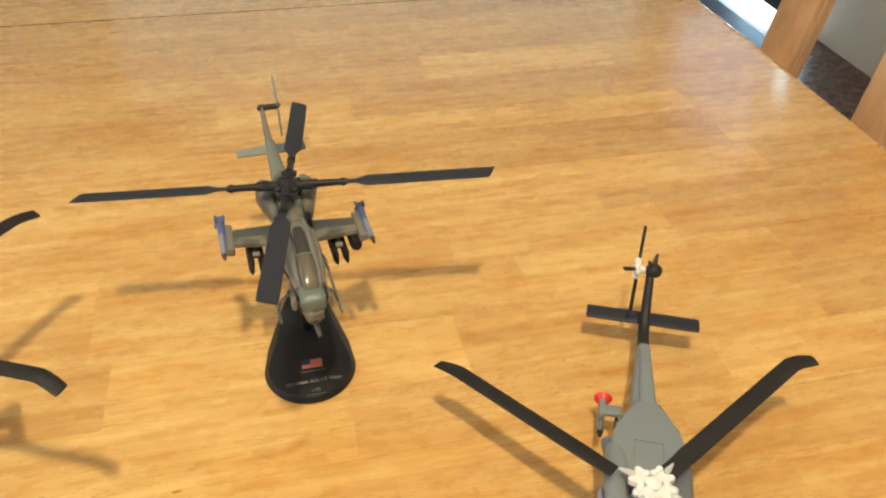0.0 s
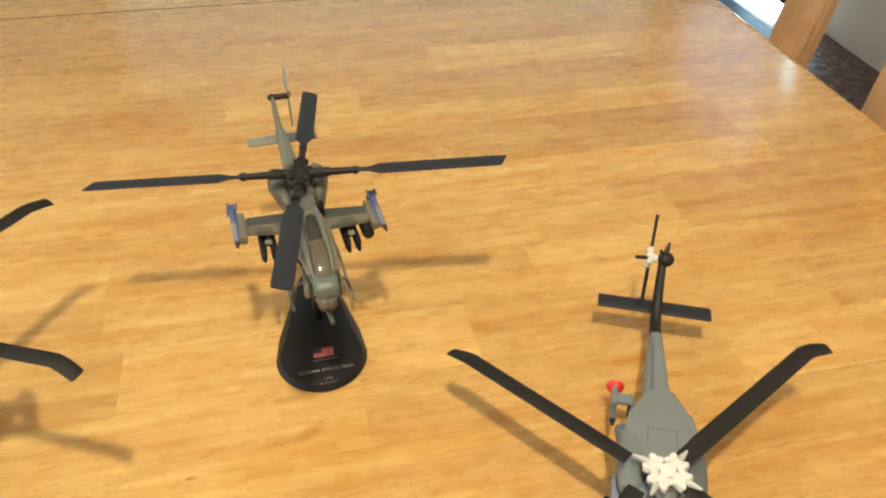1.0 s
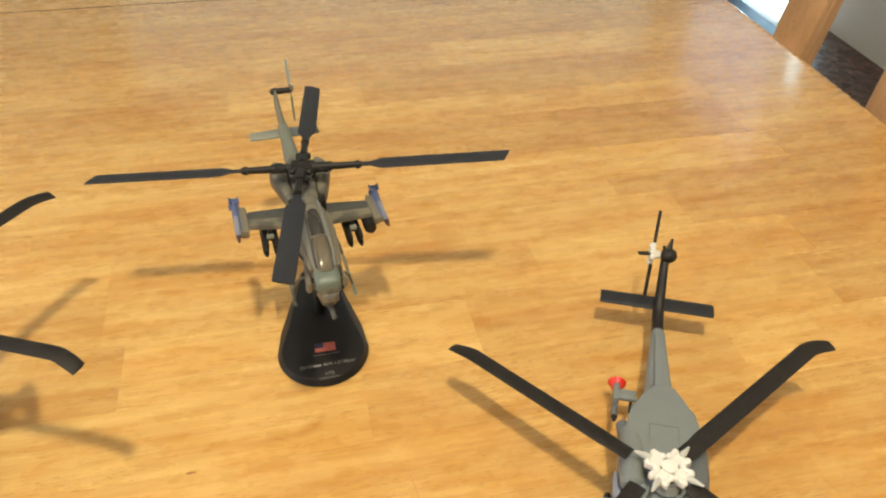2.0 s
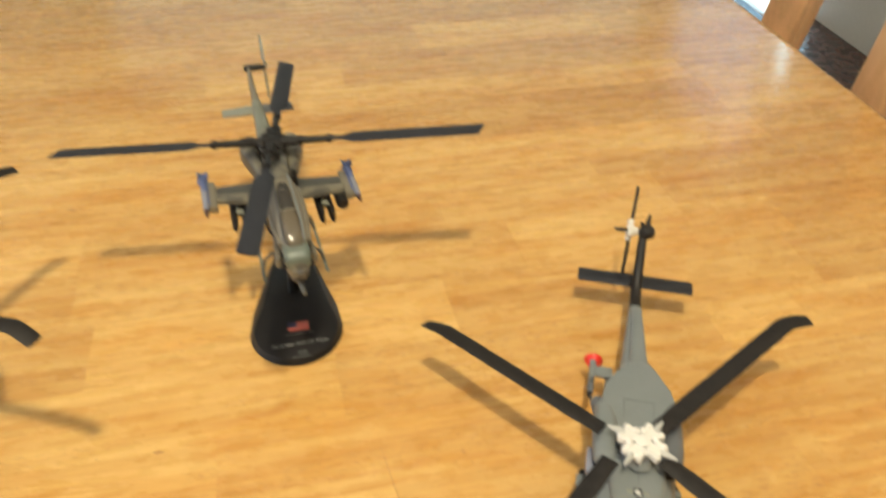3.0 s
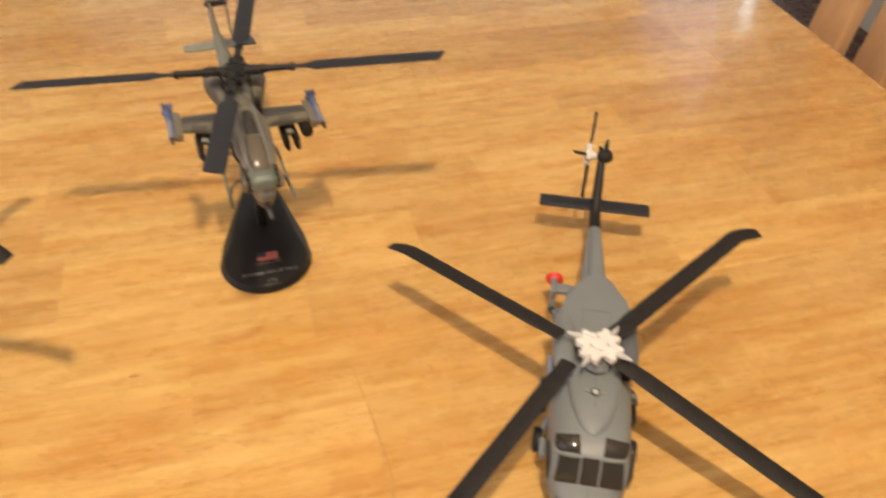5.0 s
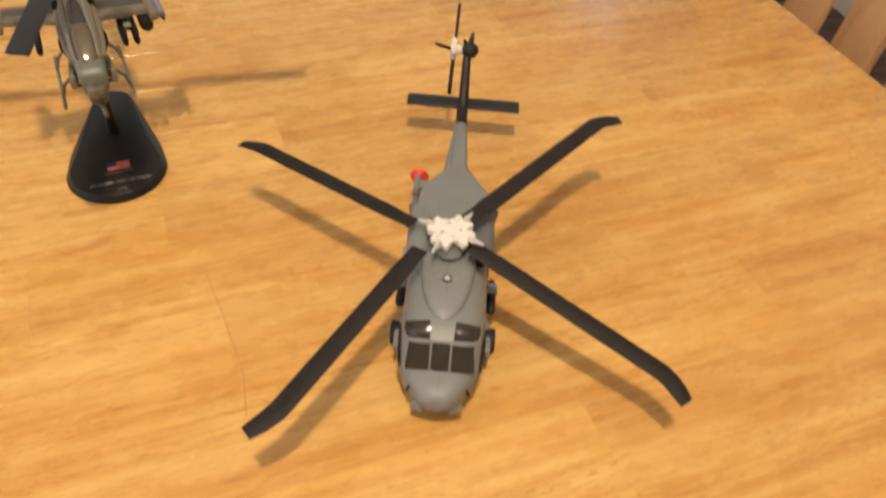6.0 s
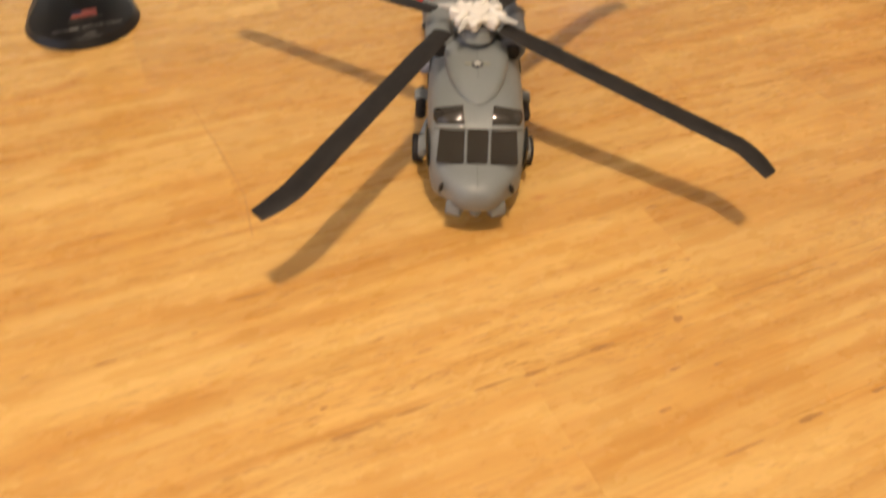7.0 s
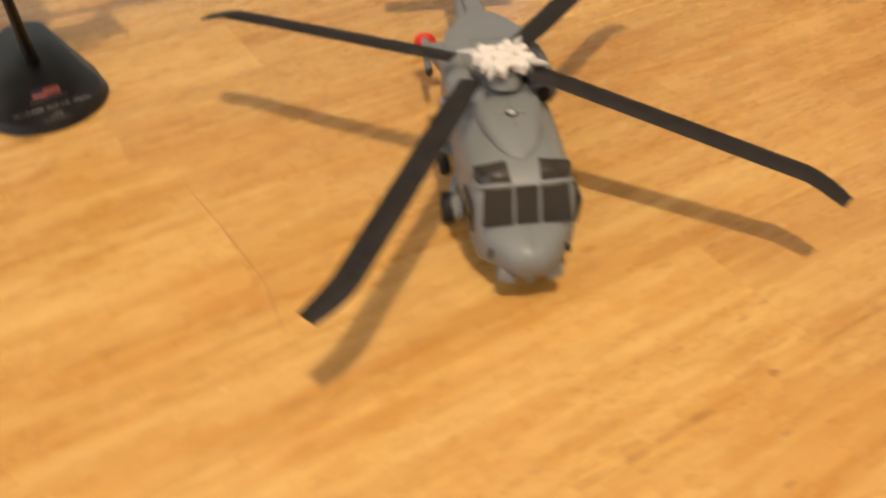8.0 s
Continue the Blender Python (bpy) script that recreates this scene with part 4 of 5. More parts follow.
ATTACK = pose(-0.1640, 0.1390, TOP, 0, 0, 19.6)
vip = thing("model_helicopter", ATTACK, "olive grey model attack helicopter with slate blades on a black stand", "model helicopter", "model helicopters")
part("fuselage", loft([
    body(-0.0669, 0.0034, 0.0730, 0.0785, 2.4), body(-0.0655, 0.0042, 0.0700, 0.0805, 2.6), body(-0.0629, 0.0049, 0.0675, 0.0825, 2.8),
    body(-0.0588, 0.0056, 0.0655, 0.0838, 3.0), body(-0.0480, 0.0066, 0.0640, 0.0855, 3.2), body(-0.0300, 0.0082, 0.0625, 0.0870, 3.2),
    body(-0.0120, 0.0086, 0.0620, 0.0890, 3.2), body(0.0080, 0.0084, 0.0630, 0.0905, 3.0), body(0.0240, 0.0080, 0.0660, 0.0905, 2.8),
    body(0.0380, 0.0056, 0.0715, 0.0880, 2.6), body(0.0440, 0.0044, 0.0730, 0.0870, 2.5)], 28), M_OLIVE, vip, "olive and grey camouflaged fuselage")
part("tail_boom", loft([body(0.0435, 0.0050, 0.0728, 0.0869, 2.8), body(0.0520, 0.0044, 0.0745, 0.0860, 2.8), body(0.0760, 0.0034, 0.0758, 0.0848, 2.8), body(0.0900, 0.0029, 0.0764, 0.0842, 2.8), body(0.0925, 0.0022, 0.0768, 0.0838, 2.4)], 24), M_BOOM, vip, "grey green tail boom")
part("nose_cap", loft([
    body(-0.0668, 0.0042, 0.0760, 0.0800, 3.6), body(-0.0660, 0.0055, 0.0752, 0.0818, 4.2), body(-0.0630, 0.0060, 0.0752, 0.0835, 4.0), body(-0.0583, 0.0059, 0.0780, 0.0846, 3.2)], 24), M_NOSE, vip, "pale green nose cap")
bm = box((0.0076, 0.0034, 0.0046), (0, -0.0664, 0.0734), 0.0008)
add_box(bm, (0.0086, 0.0046, 0.0058), pose(0, -0.0628, 0.0740), 0.0010)
sight = part("sight_turret", bm, M_OLIVE, vip, "boxy sight turret under the nose")
part("sight_lens", box((0.0030, 0.0006, 0.0016), (0, -0.0681, 0.0744), 0.0002), M_GREY_DARK, sight)
for s in (-1, 1):
    for x, y, z in ((0.0066, -0.0592, 0.0790), (0.0060, -0.0650, 0.0765)):
        part("sensor_window", ball((s * x, y, z), (0.0010, 0.0010, 0.0010), 10, 6), M_BLACK, vip, "small dark sensor dome")
part("gun_turret", ball((0, -0.0570, 0.0650), (0.0042, 0.0050, 0.0036)), M_OLIVE, vip)
part("gun_barrel", tube([(0, -0.0597, 0.0640), (0.0009, -0.0676, 0.0610)], [0.0013, 0.0011], 10), M_CAMO, vip, "grey gun barrel")
part("cockpit_hood", loft([
    body(-0.0612, 0.0030, 0.0800, 0.0832, 2.6), body(-0.0588, 0.0056, 0.0800, 0.0852, 2.8), body(-0.0534, 0.0066, 0.0800, 0.0884, 2.8), body(-0.0480, 0.0069, 0.0800, 0.0906, 2.8),
    body(-0.0417, 0.0071, 0.0800, 0.0918, 2.8), body(-0.0300, 0.0073, 0.0810, 0.0948, 2.6), body(-0.0220, 0.0070, 0.0815, 0.0952, 2.5), body(-0.0160, 0.0058, 0.0815, 0.0948, 2.4)], 24), M_BEIGE, vip, "beige cockpit surround")
canopy = part("canopy", loft([
    body(-0.0440, 0.0033, 0.0860, 0.0926, 3.4), body(-0.0417, 0.0034, 0.0860, 0.0934, 3.4), body(-0.0372, 0.0034, 0.0860, 0.0950, 3.4), body(-0.0300, 0.0033, 0.0860, 0.0963, 3.4), body(-0.0262, 0.0028, 0.0860, 0.0962, 3.0)], 24), M_CANOPY, vip, "dark glossy canopy top")
part("front_pane", loft([
    body(-0.0608, 0.0030, 0.0815, 0.0842, 3.4), body(-0.0588, 0.0040, 0.0815, 0.0864, 3.6), body(-0.0534, 0.0043, 0.0820, 0.0902, 3.6), body(-0.0480, 0.0042, 0.0830, 0.0922, 3.6), body(-0.0443, 0.0038, 0.0850, 0.0928, 3.4)], 24), M_CLEAR, canopy, "clear brownish front pane")
arc = [(0.0041 * math.copysign(abs(math.cos(a)) ** 0.6, math.cos(a)), -0.0442, 0.0890 + 0.0040 * abs(math.sin(a)) ** 0.6) for a in (math.pi * k / 12 for k in range(13))]
part("canopy_frame", tube(arc, 0.00034, 8), M_BEIGE, canopy, "beige canopy frame")
for s in (-1, 1):
    part("canopy_rail", tube([(s * 0.0043, -0.0590, 0.0852), (s * 0.0046, -0.0534, 0.0890), (s * 0.0044, -0.0450, 0.0918), (s * 0.0041, -0.0372, 0.0942), (s * 0.0040, -0.0300, 0.0954), (s * 0.0038, -0.0180, 0.0952)], 0.00048, 8), M_CAMO if s < 0 else M_GREY, canopy, "grey canopy rail")
    sill = [(s * 0.0062, -0.0580, 0.0836), (s * 0.0071, -0.0480, 0.0848), (s * 0.0076, -0.0330, 0.0862), (s * 0.0074, -0.0190, 0.0872)]
    part("canopy_sill", tube(sill, [0.0012, 0.0017, 0.0019, 0.0014], 10), M_BEIGE, vip, "beige sill below the canopy")
    part("handhold", tube([(s * 0.0084, -0.0250, 0.0800), (s * 0.0098, -0.0300, 0.0795), (s * 0.0096, -0.0370, 0.0785), (s * 0.0080, -0.0410, 0.0775)], 0.0006, 8), M_BLACK, vip, "thin dark cable beside the fuselage")
part("engine_cowling", loft([
    body(-0.0200, 0.0038, 0.0840, 0.0955, 2.6), body(-0.0150, 0.0052, 0.0840, 0.0966, 2.8), body(-0.0040, 0.0060, 0.0840, 0.0973, 3.0), body(0.0100, 0.0072, 0.0840, 0.0970, 3.0),
    body(0.0240, 0.0074, 0.0840, 0.0950, 2.8), body(0.0360, 0.0050, 0.0830, 0.0910, 2.6), body(0.0460, 0.0024, 0.0820, 0.0870, 2.4)], 24), M_OLIVE, vip, "olive engine cowling")
for s in (-1, 1):
    eng = part("engine", loft([
        (-0.0080, s * 0.0076, 0.0890, 0.0018, 0.0034, 2.6), (-0.0050, s * 0.0082, 0.0892, 0.0026, 0.0044, 2.8), (0.0050, s * 0.0098, 0.0900, 0.0038, 0.0052, 3.0),
        (0.0140, s * 0.0112, 0.0905, 0.0046, 0.0056, 3.0), (0.0240, s * 0.0110, 0.0898, 0.0040, 0.0046, 2.6), (0.0280, s * 0.0106, 0.0892, 0.0028, 0.0034, 2.4)], 18), M_OLIVE, vip)
    part("exhaust", tube([(s * 0.0106, 0.0260, 0.0892), (s * 0.0114, 0.0310, 0.0890)], [0.0027, 0.0023], 16), M_OLIVE, eng)
    part("intake", box((0.0026, 0.0070, 0.0050), (s * 0.0080, -0.0095, 0.0885), 0.0006, (0, 0, s * -8)), M_BLACK, eng)
    part("cheek_fairing", box((0.0030, 0.0230, 0.0060), (s * 0.0074, -0.0470, 0.0735), 0.0013, (0, 0, s * 5)), M_BEIGE, vip)
    # stub wing with its stores
    wing = part("stub_wing", slab([(s * 0.0080, -0.0195), (s * 0.0310, -0.0180), (s * 0.0310, -0.0070), (s * 0.0080, -0.0040)][::s], 0.0805, 0.0832, bevel=0.0009), M_OLIVE, vip, "olive stub wing", m=pose(0, 0, 0.082, 0, 6.5 if s < 0 else 0.5, 0) @ pose(0, 0, -0.082))
    part("wing_flap", slab([(s * 0.0090, -0.0122), (s * 0.0302, -0.0128), (s * 0.0302, -0.0069), (s * 0.0090, -0.0039)][::s], 0.0815, 0.0838, bevel=0.0003), M_CAMO, wing, "darker grey rear half of the wing")
    part("wing_launcher", box((0.0040, 0.0210, 0.0050), (s * 0.0326, -0.0125, 0.0812), 0.0010), M_BEIGE, wing)
    for y in (-0.0225, -0.0025):
        part("launcher_lug", box((0.0052, 0.0022, 0.0034), (s * 0.0334, y, 0.0818), 0.0005), M_BEIGE, wing)
    mis = part("wingtip_missile", missile_bm(0.0345, 0.0014, False), M_SHELL, wing, "pale grey missile with blue fins", m=pose(s * 0.0362, -0.0128, 0.0835))
    bm = box((0.0068, 0.0050, 0.0006), (0, 0.0146, 0), 0, (0, 45, 0))
    add_box(bm, (0.0068, 0.0050, 0.0006), pose(0, 0.0146, 0, 0, 135, 0))
    add_tube(bm, [(0, 0.0020, 0), (0, 0.0175, 0)], 0.00155, 10)
    part("missile_tail", bm, M_MISSILE, mis, "blue missile tail with fins", 30)
    part("seeker", tube([(0, -0.0190, 0), (0, -0.0150, 0)], [0.0006, 0.0014], 10), M_SEEKER, mis, "dark brown seeker")
    part("missile_rail", box((0.0012, 0.0220, 0.0016), (s * 0.0345, -0.0110, 0.0828), 0.0004), M_MISSILE, wing)
    part("pylon", box((0.0018, 0.0120, 0.0050), (s * 0.0205, -0.0125, 0.0782), 0.0005), M_BLACK, wing)
    rack = part("missile_rack", box((0.0060, 0.0100, 0.0022), (s * 0.0205, -0.0145, 0.0752), 0.0005), M_BLACK, wing, "black missile rack")
    part("rack_clamp", box((0.0034, 0.0030, 0.0016), (s * 0.0205, -0.0198, 0.0771), 0.0004), M_PALE, rack, "pale rack clamp")
    for dx in (-0.0026, 0.0026):
        for dz in (0.0, -0.0034):
            part("rack_missile", missile_bm(0.0225, 0.00150, False), M_BLACK, rack, "", 40, pose(s * 0.0205 + dx, -0.0175, 0.0748 + dz))
    if s > 0:
        part("rocket_pod", tube([(s * 0.0290, -0.0235, 0.0768), (s * 0.0290, -0.0215, 0.0768), (s * 0.0290, -0.0025, 0.0768), (s * 0.0290, -0.0005, 0.0768)], [0.0026, 0.0032, 0.0032, 0.0022], 16), M_BLACK, wing)
    # skid
    sk = part("skid", tube([(s * 0.0147, -0.0496, 0.0578), (s * 0.0150, -0.0462, 0.0557), (s * 0.0150, -0.0430, 0.0552), (s * 0.0150, -0.0020, 0.0552), (s * 0.0148, 0.0020, 0.0557)], [0.0006, 0.0008, 0.0008, 0.0008, 0.0005], 8), M_BOOM, vip, "thin landing skid")
    for y in (-0.0380, -0.0120):
        part("skid_strut", tube([(s * 0.0050, y, 0.0640), (s * 0.0100, y, 0.0650), (s * 0.0132, y, 0.0620), (s * 0.0150, y, 0.0555)], [0.0010, 0.0009, 0.0008, 0.0007], 8), M_OLIVE, sk)
    part("stabiliser", slab([(s * 0.0030, 0.0810), (s * 0.0205, 0.0815), (s * 0.0205, 0.0895), (s * 0.0030, 0.0915)][::s], 0.0785, 0.0798, bevel=0.0004), M_PALE if s < 0 else M_GREY_DARK, vip, "horizontal tail stabiliser")
part("tail_fin", loft([
    body(0.0890, 0.0021, 0.0768, 0.0846, 2.6), body(0.1020, 0.0019, 0.0770, 0.0852, 2.6), body(0.1120, 0.0017, 0.0772, 0.0880, 2.4), body(0.1190, 0.0014, 0.0800, 0.0912, 2.2), body(0.1225, 0.0012, 0.0850, 0.0920, 2.2), body(0.1240, 0.0008, 0.0880, 0.0920, 2.2)], 16), M_BEIGE, vip, "grey green swept tail fin")
bm = tube([(-0.0022, 0.1215, 0.0900), (0.0095, 0.1215, 0.0900)], [0.0021, 0.0018], 12)
add_ball(bm, (-0.0010, 0.1215, 0.0900), (0.0022, 0.0018, 0.0018), 10, 6)
part("tail_gearbox", bm, M_BLACK, vip)
VT = Matrix.Translation((0.0098, 0.1215, 0.0900)) @ Matrix.Rotation(radians(90), 4, "Y")
vth = part("tail_rotor_hub", tube([(0, 0, -0.0008), (0, 0, 0.0012)], [0.0017, 0.0012], 12), M_BLACK, vip, m=VT)
tb = part("tail_rotor_blade", blade_bm(0.0195, 0.0032, 0.0016, 0.0008, 0, 0.004, 0, taper=0.5, neck=0.6, neck_len=0.004), M_PALE, vth, "pale grey tail rotor blade", m=pose(0, 0, 0, 0, 0, 148) @ pose(0, 0, 0, 30, 0, 0))
for a in (-20, 58, 238):
    shared_part("tail_rotor_blade", tb, vth, pose(0, 0, 0, 0, 0, a) @ pose(0, 0, 0, 30, 0, 0))
part("rotor_mast", tube([(0, 0, 0.0950), (0, 0, 0.0980), (0, 0, 0.1050)], [0.0044, 0.0024, 0.0020], 16), M_BLACK, vip)
VHUB = Vector((0, 0, 0.1040))
bm = tube([(0, 0, 0.1020), (0, 0, 0.1035), (0, 0, 0.1050), (0, 0, 0.1062)], [0.0030, 0.0048, 0.0044, 0.0022], 16)
V_BLADES = ((187.8, -1.4), (6.6, 2.4), (-82.6, 5.2), (97.6, -2.6))
for a, rise in V_BLADES:
    r = radians(a - 19.6)
    add_box(bm, (0.0110, 0.0056, 0.0030), pose(0.0060 * math.cos(r), 0.0060 * math.sin(r), 0.1038, 0, 0, a - 19.6), 0.0009)
    add_ball(bm, (0.0058 * math.cos(r + 0.7), 0.0058 * math.sin(r + 0.7), 0.1042), (0.0022, 0.0022, 0.0018), 10, 6)
    add_ball(bm, (0.0090 * math.cos(r + 0.2), 0.0090 * math.sin(r + 0.2), 0.1046), (0.0012, 0.0012, 0.0012), 8, 6)
    add_tube(bm, [(0.0052 * math.cos(r + 0.5), 0.0052 * math.sin(r + 0.5), 0.0965), (0.0085 * math.cos(r + 0.35), 0.0085 * math.sin(r + 0.35), 0.1040)], 0.0006, 6)
    add_box(bm, (0.0040, 0.0076, 0.0022), pose(0.0112 * math.cos(r), 0.0112 * math.sin(r), 0.1042, 0, 0, a - 19.6), 0.0006)
part("rotor_hub", bm, M_BLACK, vip, "black rotor hub")
first = None
for a, rise in V_BLADES:
    m = blade_pose(VHUB, a - 19.6, rise, 3)
    if first is None:
        first = part("rotor_blade", blade_bm(0.1034, 0.0096, 0.0260, 0.0011, 0.0, 0.0090, 0.0, taper=0.04, neck=0.42, neck_len=0.014, cut=0.45), M_SLATE, vip, "slate grey rotor blade", m=m)
        cuff = part("blade_cuff", add_tube(add_tube(tube([(0.0050, 0, 0), (0.0150, 0, 0), (0.0300, 0, 0)], [0.0024, 0.0019, 0.0016], 10), [(0.0128, 0, 0), (0.0150, 0, 0)], 0.0025, 12), [(0.0270, 0, 0), (0.0288, 0, 0)], 0.0022, 12), M_BLACK, vip, "black blade cuff", m=m)
    else:
        shared_part("rotor_blade", first, vip, m)
        shared_part("blade_cuff", cuff, vip, m)


# ---- third helicopter, mostly beside the view ----
THIRD = pose(-0.3165, 0.0215, TOP, 0, 0, 33.0)
third = thing("model_helicopter", THIRD, "dark green model attack helicopter with black swept blades on a stand", "model helicopter", "model helicopters")
part("fuselage", loft([
    body(-0.0790, 0.0050, 0.0690, 0.0760, 2.4), body(-0.0720, 0.0094, 0.0660, 0.0800, 2.8), body(-0.0500, 0.0100, 0.0640, 0.0850, 3.0), body(-0.0250, 0.0094, 0.0620, 0.0900, 3.0),
    body(0.0000, 0.0094, 0.0620, 0.0940, 3.0), body(0.0250, 0.0084, 0.0650, 0.0930, 2.8), body(0.0450, 0.0056, 0.0710, 0.0890, 2.6), body(0.0900, 0.0040, 0.0740, 0.0860, 2.4), body(0.1150, 0.0026, 0.0760, 0.0850, 2.3)], 24), M_GREEN, third, "dark green fuselage")
part("canopy", loft([
    body(-0.0560, 0.0040, 0.0800, 0.0850, 2.6), body(-0.0480, 0.0066, 0.0800, 0.0900, 2.8), body(-0.0340, 0.0070, 0.0800, 0.0925, 2.8), body(-0.0220, 0.0072, 0.0800, 0.0965, 2.8), body(-0.0100, 0.0070, 0.0800, 0.0965, 2.8)], 20), M_CANOPY, third, "clear canopy")
for s in (-1, 1):
    part("engine", loft([(-0.0060, s * 0.0135, 0.0890, 0.0044, 0.0048, 2.4), (0.0080, s * 0.0140, 0.0890, 0.0054, 0.0058, 2.6), (0.0280, s * 0.0136, 0.0885, 0.0040, 0.0044, 2.4)], 18), M_GREEN, third)
    wing = part("stub_wing", slab([(s * 0.0090, -0.0090), (s * 0.0400, -0.0070), (s * 0.0400, 0.0030), (s * 0.0090, 0.0070)][::s], 0.0775, 0.0800, bevel=0.0008), M_GREEN, third)
    for x in (0.0230, 0.0360):
        pod = part("rocket_pod", tube([(s * x, -0.0160, 0.0722), (s * x, -0.0135, 0.0722), (s * x, 0.0100, 0.0722)], [0.0026, 0.0036, 0.0032], 16), M_GREEN, wing)
        part("pylon", box((0.0018, 0.0120, 0.0050), (s * x, -0.0020, 0.0765), 0.0005), M_BLACK, pod)
    part("main_gear_leg", tube([(s * 0.0085, -0.0250, 0.0640), (s * 0.0150, -0.0330, 0.0510)], 0.0014, 8), M_GREEN, third)
    part("wheel", tube([(s * 0.0150, -0.0340, 0.0500), (s * 0.0185, -0.0340, 0.0500)], 0.0050, 18), M_RUBBER, third)
    part("stabiliser", slab([(s * 0.0030, 0.1040), (s * 0.0160, 0.1050), (s * 0.0160, 0.1130), (s * 0.0030, 0.1150)][::s], 0.0760, 0.0772, bevel=0.0004), M_GREEN, third)
part("tail_fin", loft([body(0.1050, 0.0018, 0.0760, 0.0850, 2.2), body(0.1180, 0.0016, 0.0800, 0.1000, 2.2), body(0.1280, 0.0010, 0.0900, 0.1080, 2.2)], 14), M_GREEN, third)
part("rotor_mast", tube([(0, 0, 0.0930), (0, 0, 0.0960), (0, 0, 0.1060)], [0.0050, 0.0024, 0.0020], 16), M_BLACK, third)
part("rotor_hub", tube([(0, 0, 0.1010), (0, 0, 0.1030), (0, 0, 0.1050)], [0.0040, 0.0070, 0.0040], 18), M_BLACK, third)
THUB = Vector((0, 0, 0.1030))
first = None
for a, rise in ((72.8, -4.2), (-13.2, -0.4), (164.1, -2.0), (254.1, -2.0)):
    m = blade_pose(THUB, a - 30.5, rise, 14 if a == 72.8 else 5)
    if first is None:
        first = part("rotor_blade", blade_bm(0.1050, 0.0072, 0.0070, 0.0012, 0.0036, 0.0135, 0.0004, taper=0.1, neck=0.6), M_BLADE, third, "black rotor blade with a swept tip", m=m)
    elif a == -13.2:
        part("rotor_blade", blade_bm(0.0980, 0.0068, 0.0070, 0.0012, 0.0018, 0.0095, 0.0044, taper=0.1, neck=0.6), M_BLADE, third, "black rotor blade with a swept tip", m=m)
    else:
        shared_part("rotor_blade", first, third, m)
copy_thing(stand, pose(-0.3220, 0.0220, TOP, 0, 0, 13.0))

# ---- wooden chairs with slatted backs ----
def chair(label, deep, wide=0.054, lean=9.0):
    """Local: x outwards from the table (the way the sitter's back leans), y along the table, z up; origin under the middle of the back."""
    c = thing("chair", pose(0, 0, 0), label, "chair", "chairs at the table")
    W, H = 0.42, 1.0

    def back(z):
        return max(0.0, z - 0.45) * math.tan(radians(lean))

    for s in (-1, 1):
        y = s * (W / 2 - 0.027)
        bm = bmesh.new()
        rings = []
        for z, w, d in ((0.0, wide * 0.63, deep), (0.42, wide * 0.9, deep), (0.56, wide, deep), (0.95, wide * 0.96, deep * 0.9), (H, wide * 0.82, deep * 0.8)):
            x = back(z) + (0.05 * (0.42 - z) if z < 0.42 else 0)
            rings.append([bm.verts.new((x + a * d / 2, y + b * w / 2, z)) for a, b in ((-1, -1), (1, -1), (1, 1), (-1, 1))])
        for r0, r1 in zip(rings, rings[1:]):
            for k in range(4):
                bm.faces.new((r0[k], r0[(k + 1) % 4], r1[(k + 1) % 4], r1[k]))
        bm.faces.new(rings[0][::-1]), bm.faces.new(rings[-1])
        bmesh.ops.bevel(bm, geom=[e for e in bm.edges if abs(e.verts[0].co.z - e.verts[1].co.z) > 0.01], offset=0.005, segments=3, affect="EDGES", profile=0.5)
        post = part("back_post", bm, M_CHAIR, c)
        if deep > 0.04:
            for dx in (-0.002, 0.007, 0.016):
                part("bead", tube([(back(z) + dx * (1 if z < 0.9 else 0.85), y - wide * 0.48, z) for z in (0.46, 0.6, 0.8, 0.96)], 0.0040, 8), M_CHAIR, post)
        part("front_leg", box((0.040, 0.040, 0.43), (-0.40, s * (W / 2 - 0.03), 0.215), 0.005), M_CHAIR, c)
        part("side_rail", box((0.36, 0.022, 0.055), (-0.20, s * (W / 2 - 0.03), 0.40), 0.003), M_CHAIR, c)
    part("seat", box((0.44, W + 0.02, 0.026), (-0.215, 0, 0.447), 0.010, seg=3), M_CHAIR, c)
    for z, h in ((0.630, 0.036), (0.935, 0.075)):
        part("back_rail", box((0.022, W - 0.108, h), (back(z), 0, z), 0.005, (0, lean, 0)), M_CHAIR, c)
    zm, zl = (0.640 + 0.90) / 2, 0.265
    n = 4
    for k in range(n):
        y = -(W - 0.108) / 2 + 0.0240 + 0.024 + k * 0.0720
        part("slat", box((0.012, 0.048, zl), (back(zm), y, zm), 0.004, (0, lean, 0)), M_CHAIR, c)
    part("stretcher", box((0.022, W - 0.08, 0.040), (-0.40, 0, 0.395), 0.003), M_CHAIR, c)
    return c


BACK_X = 0.486 - 0.024
seat2 = chair("honey-coloured wooden chair with vertical back slats pushed to the table", 0.020)
seat2.matrix_world = BESIDE @ pose(BACK_X, 0.295, 0)
seat1 = chair("honey-coloured wooden chair with stout back posts drawn away from the table", 0.044, 0.0746, 15.5)
seat1.matrix_world = BESIDE @ pose(0.734, 1.001, 0, 0, 0, 15) @ pose(0, 0.183, 0)

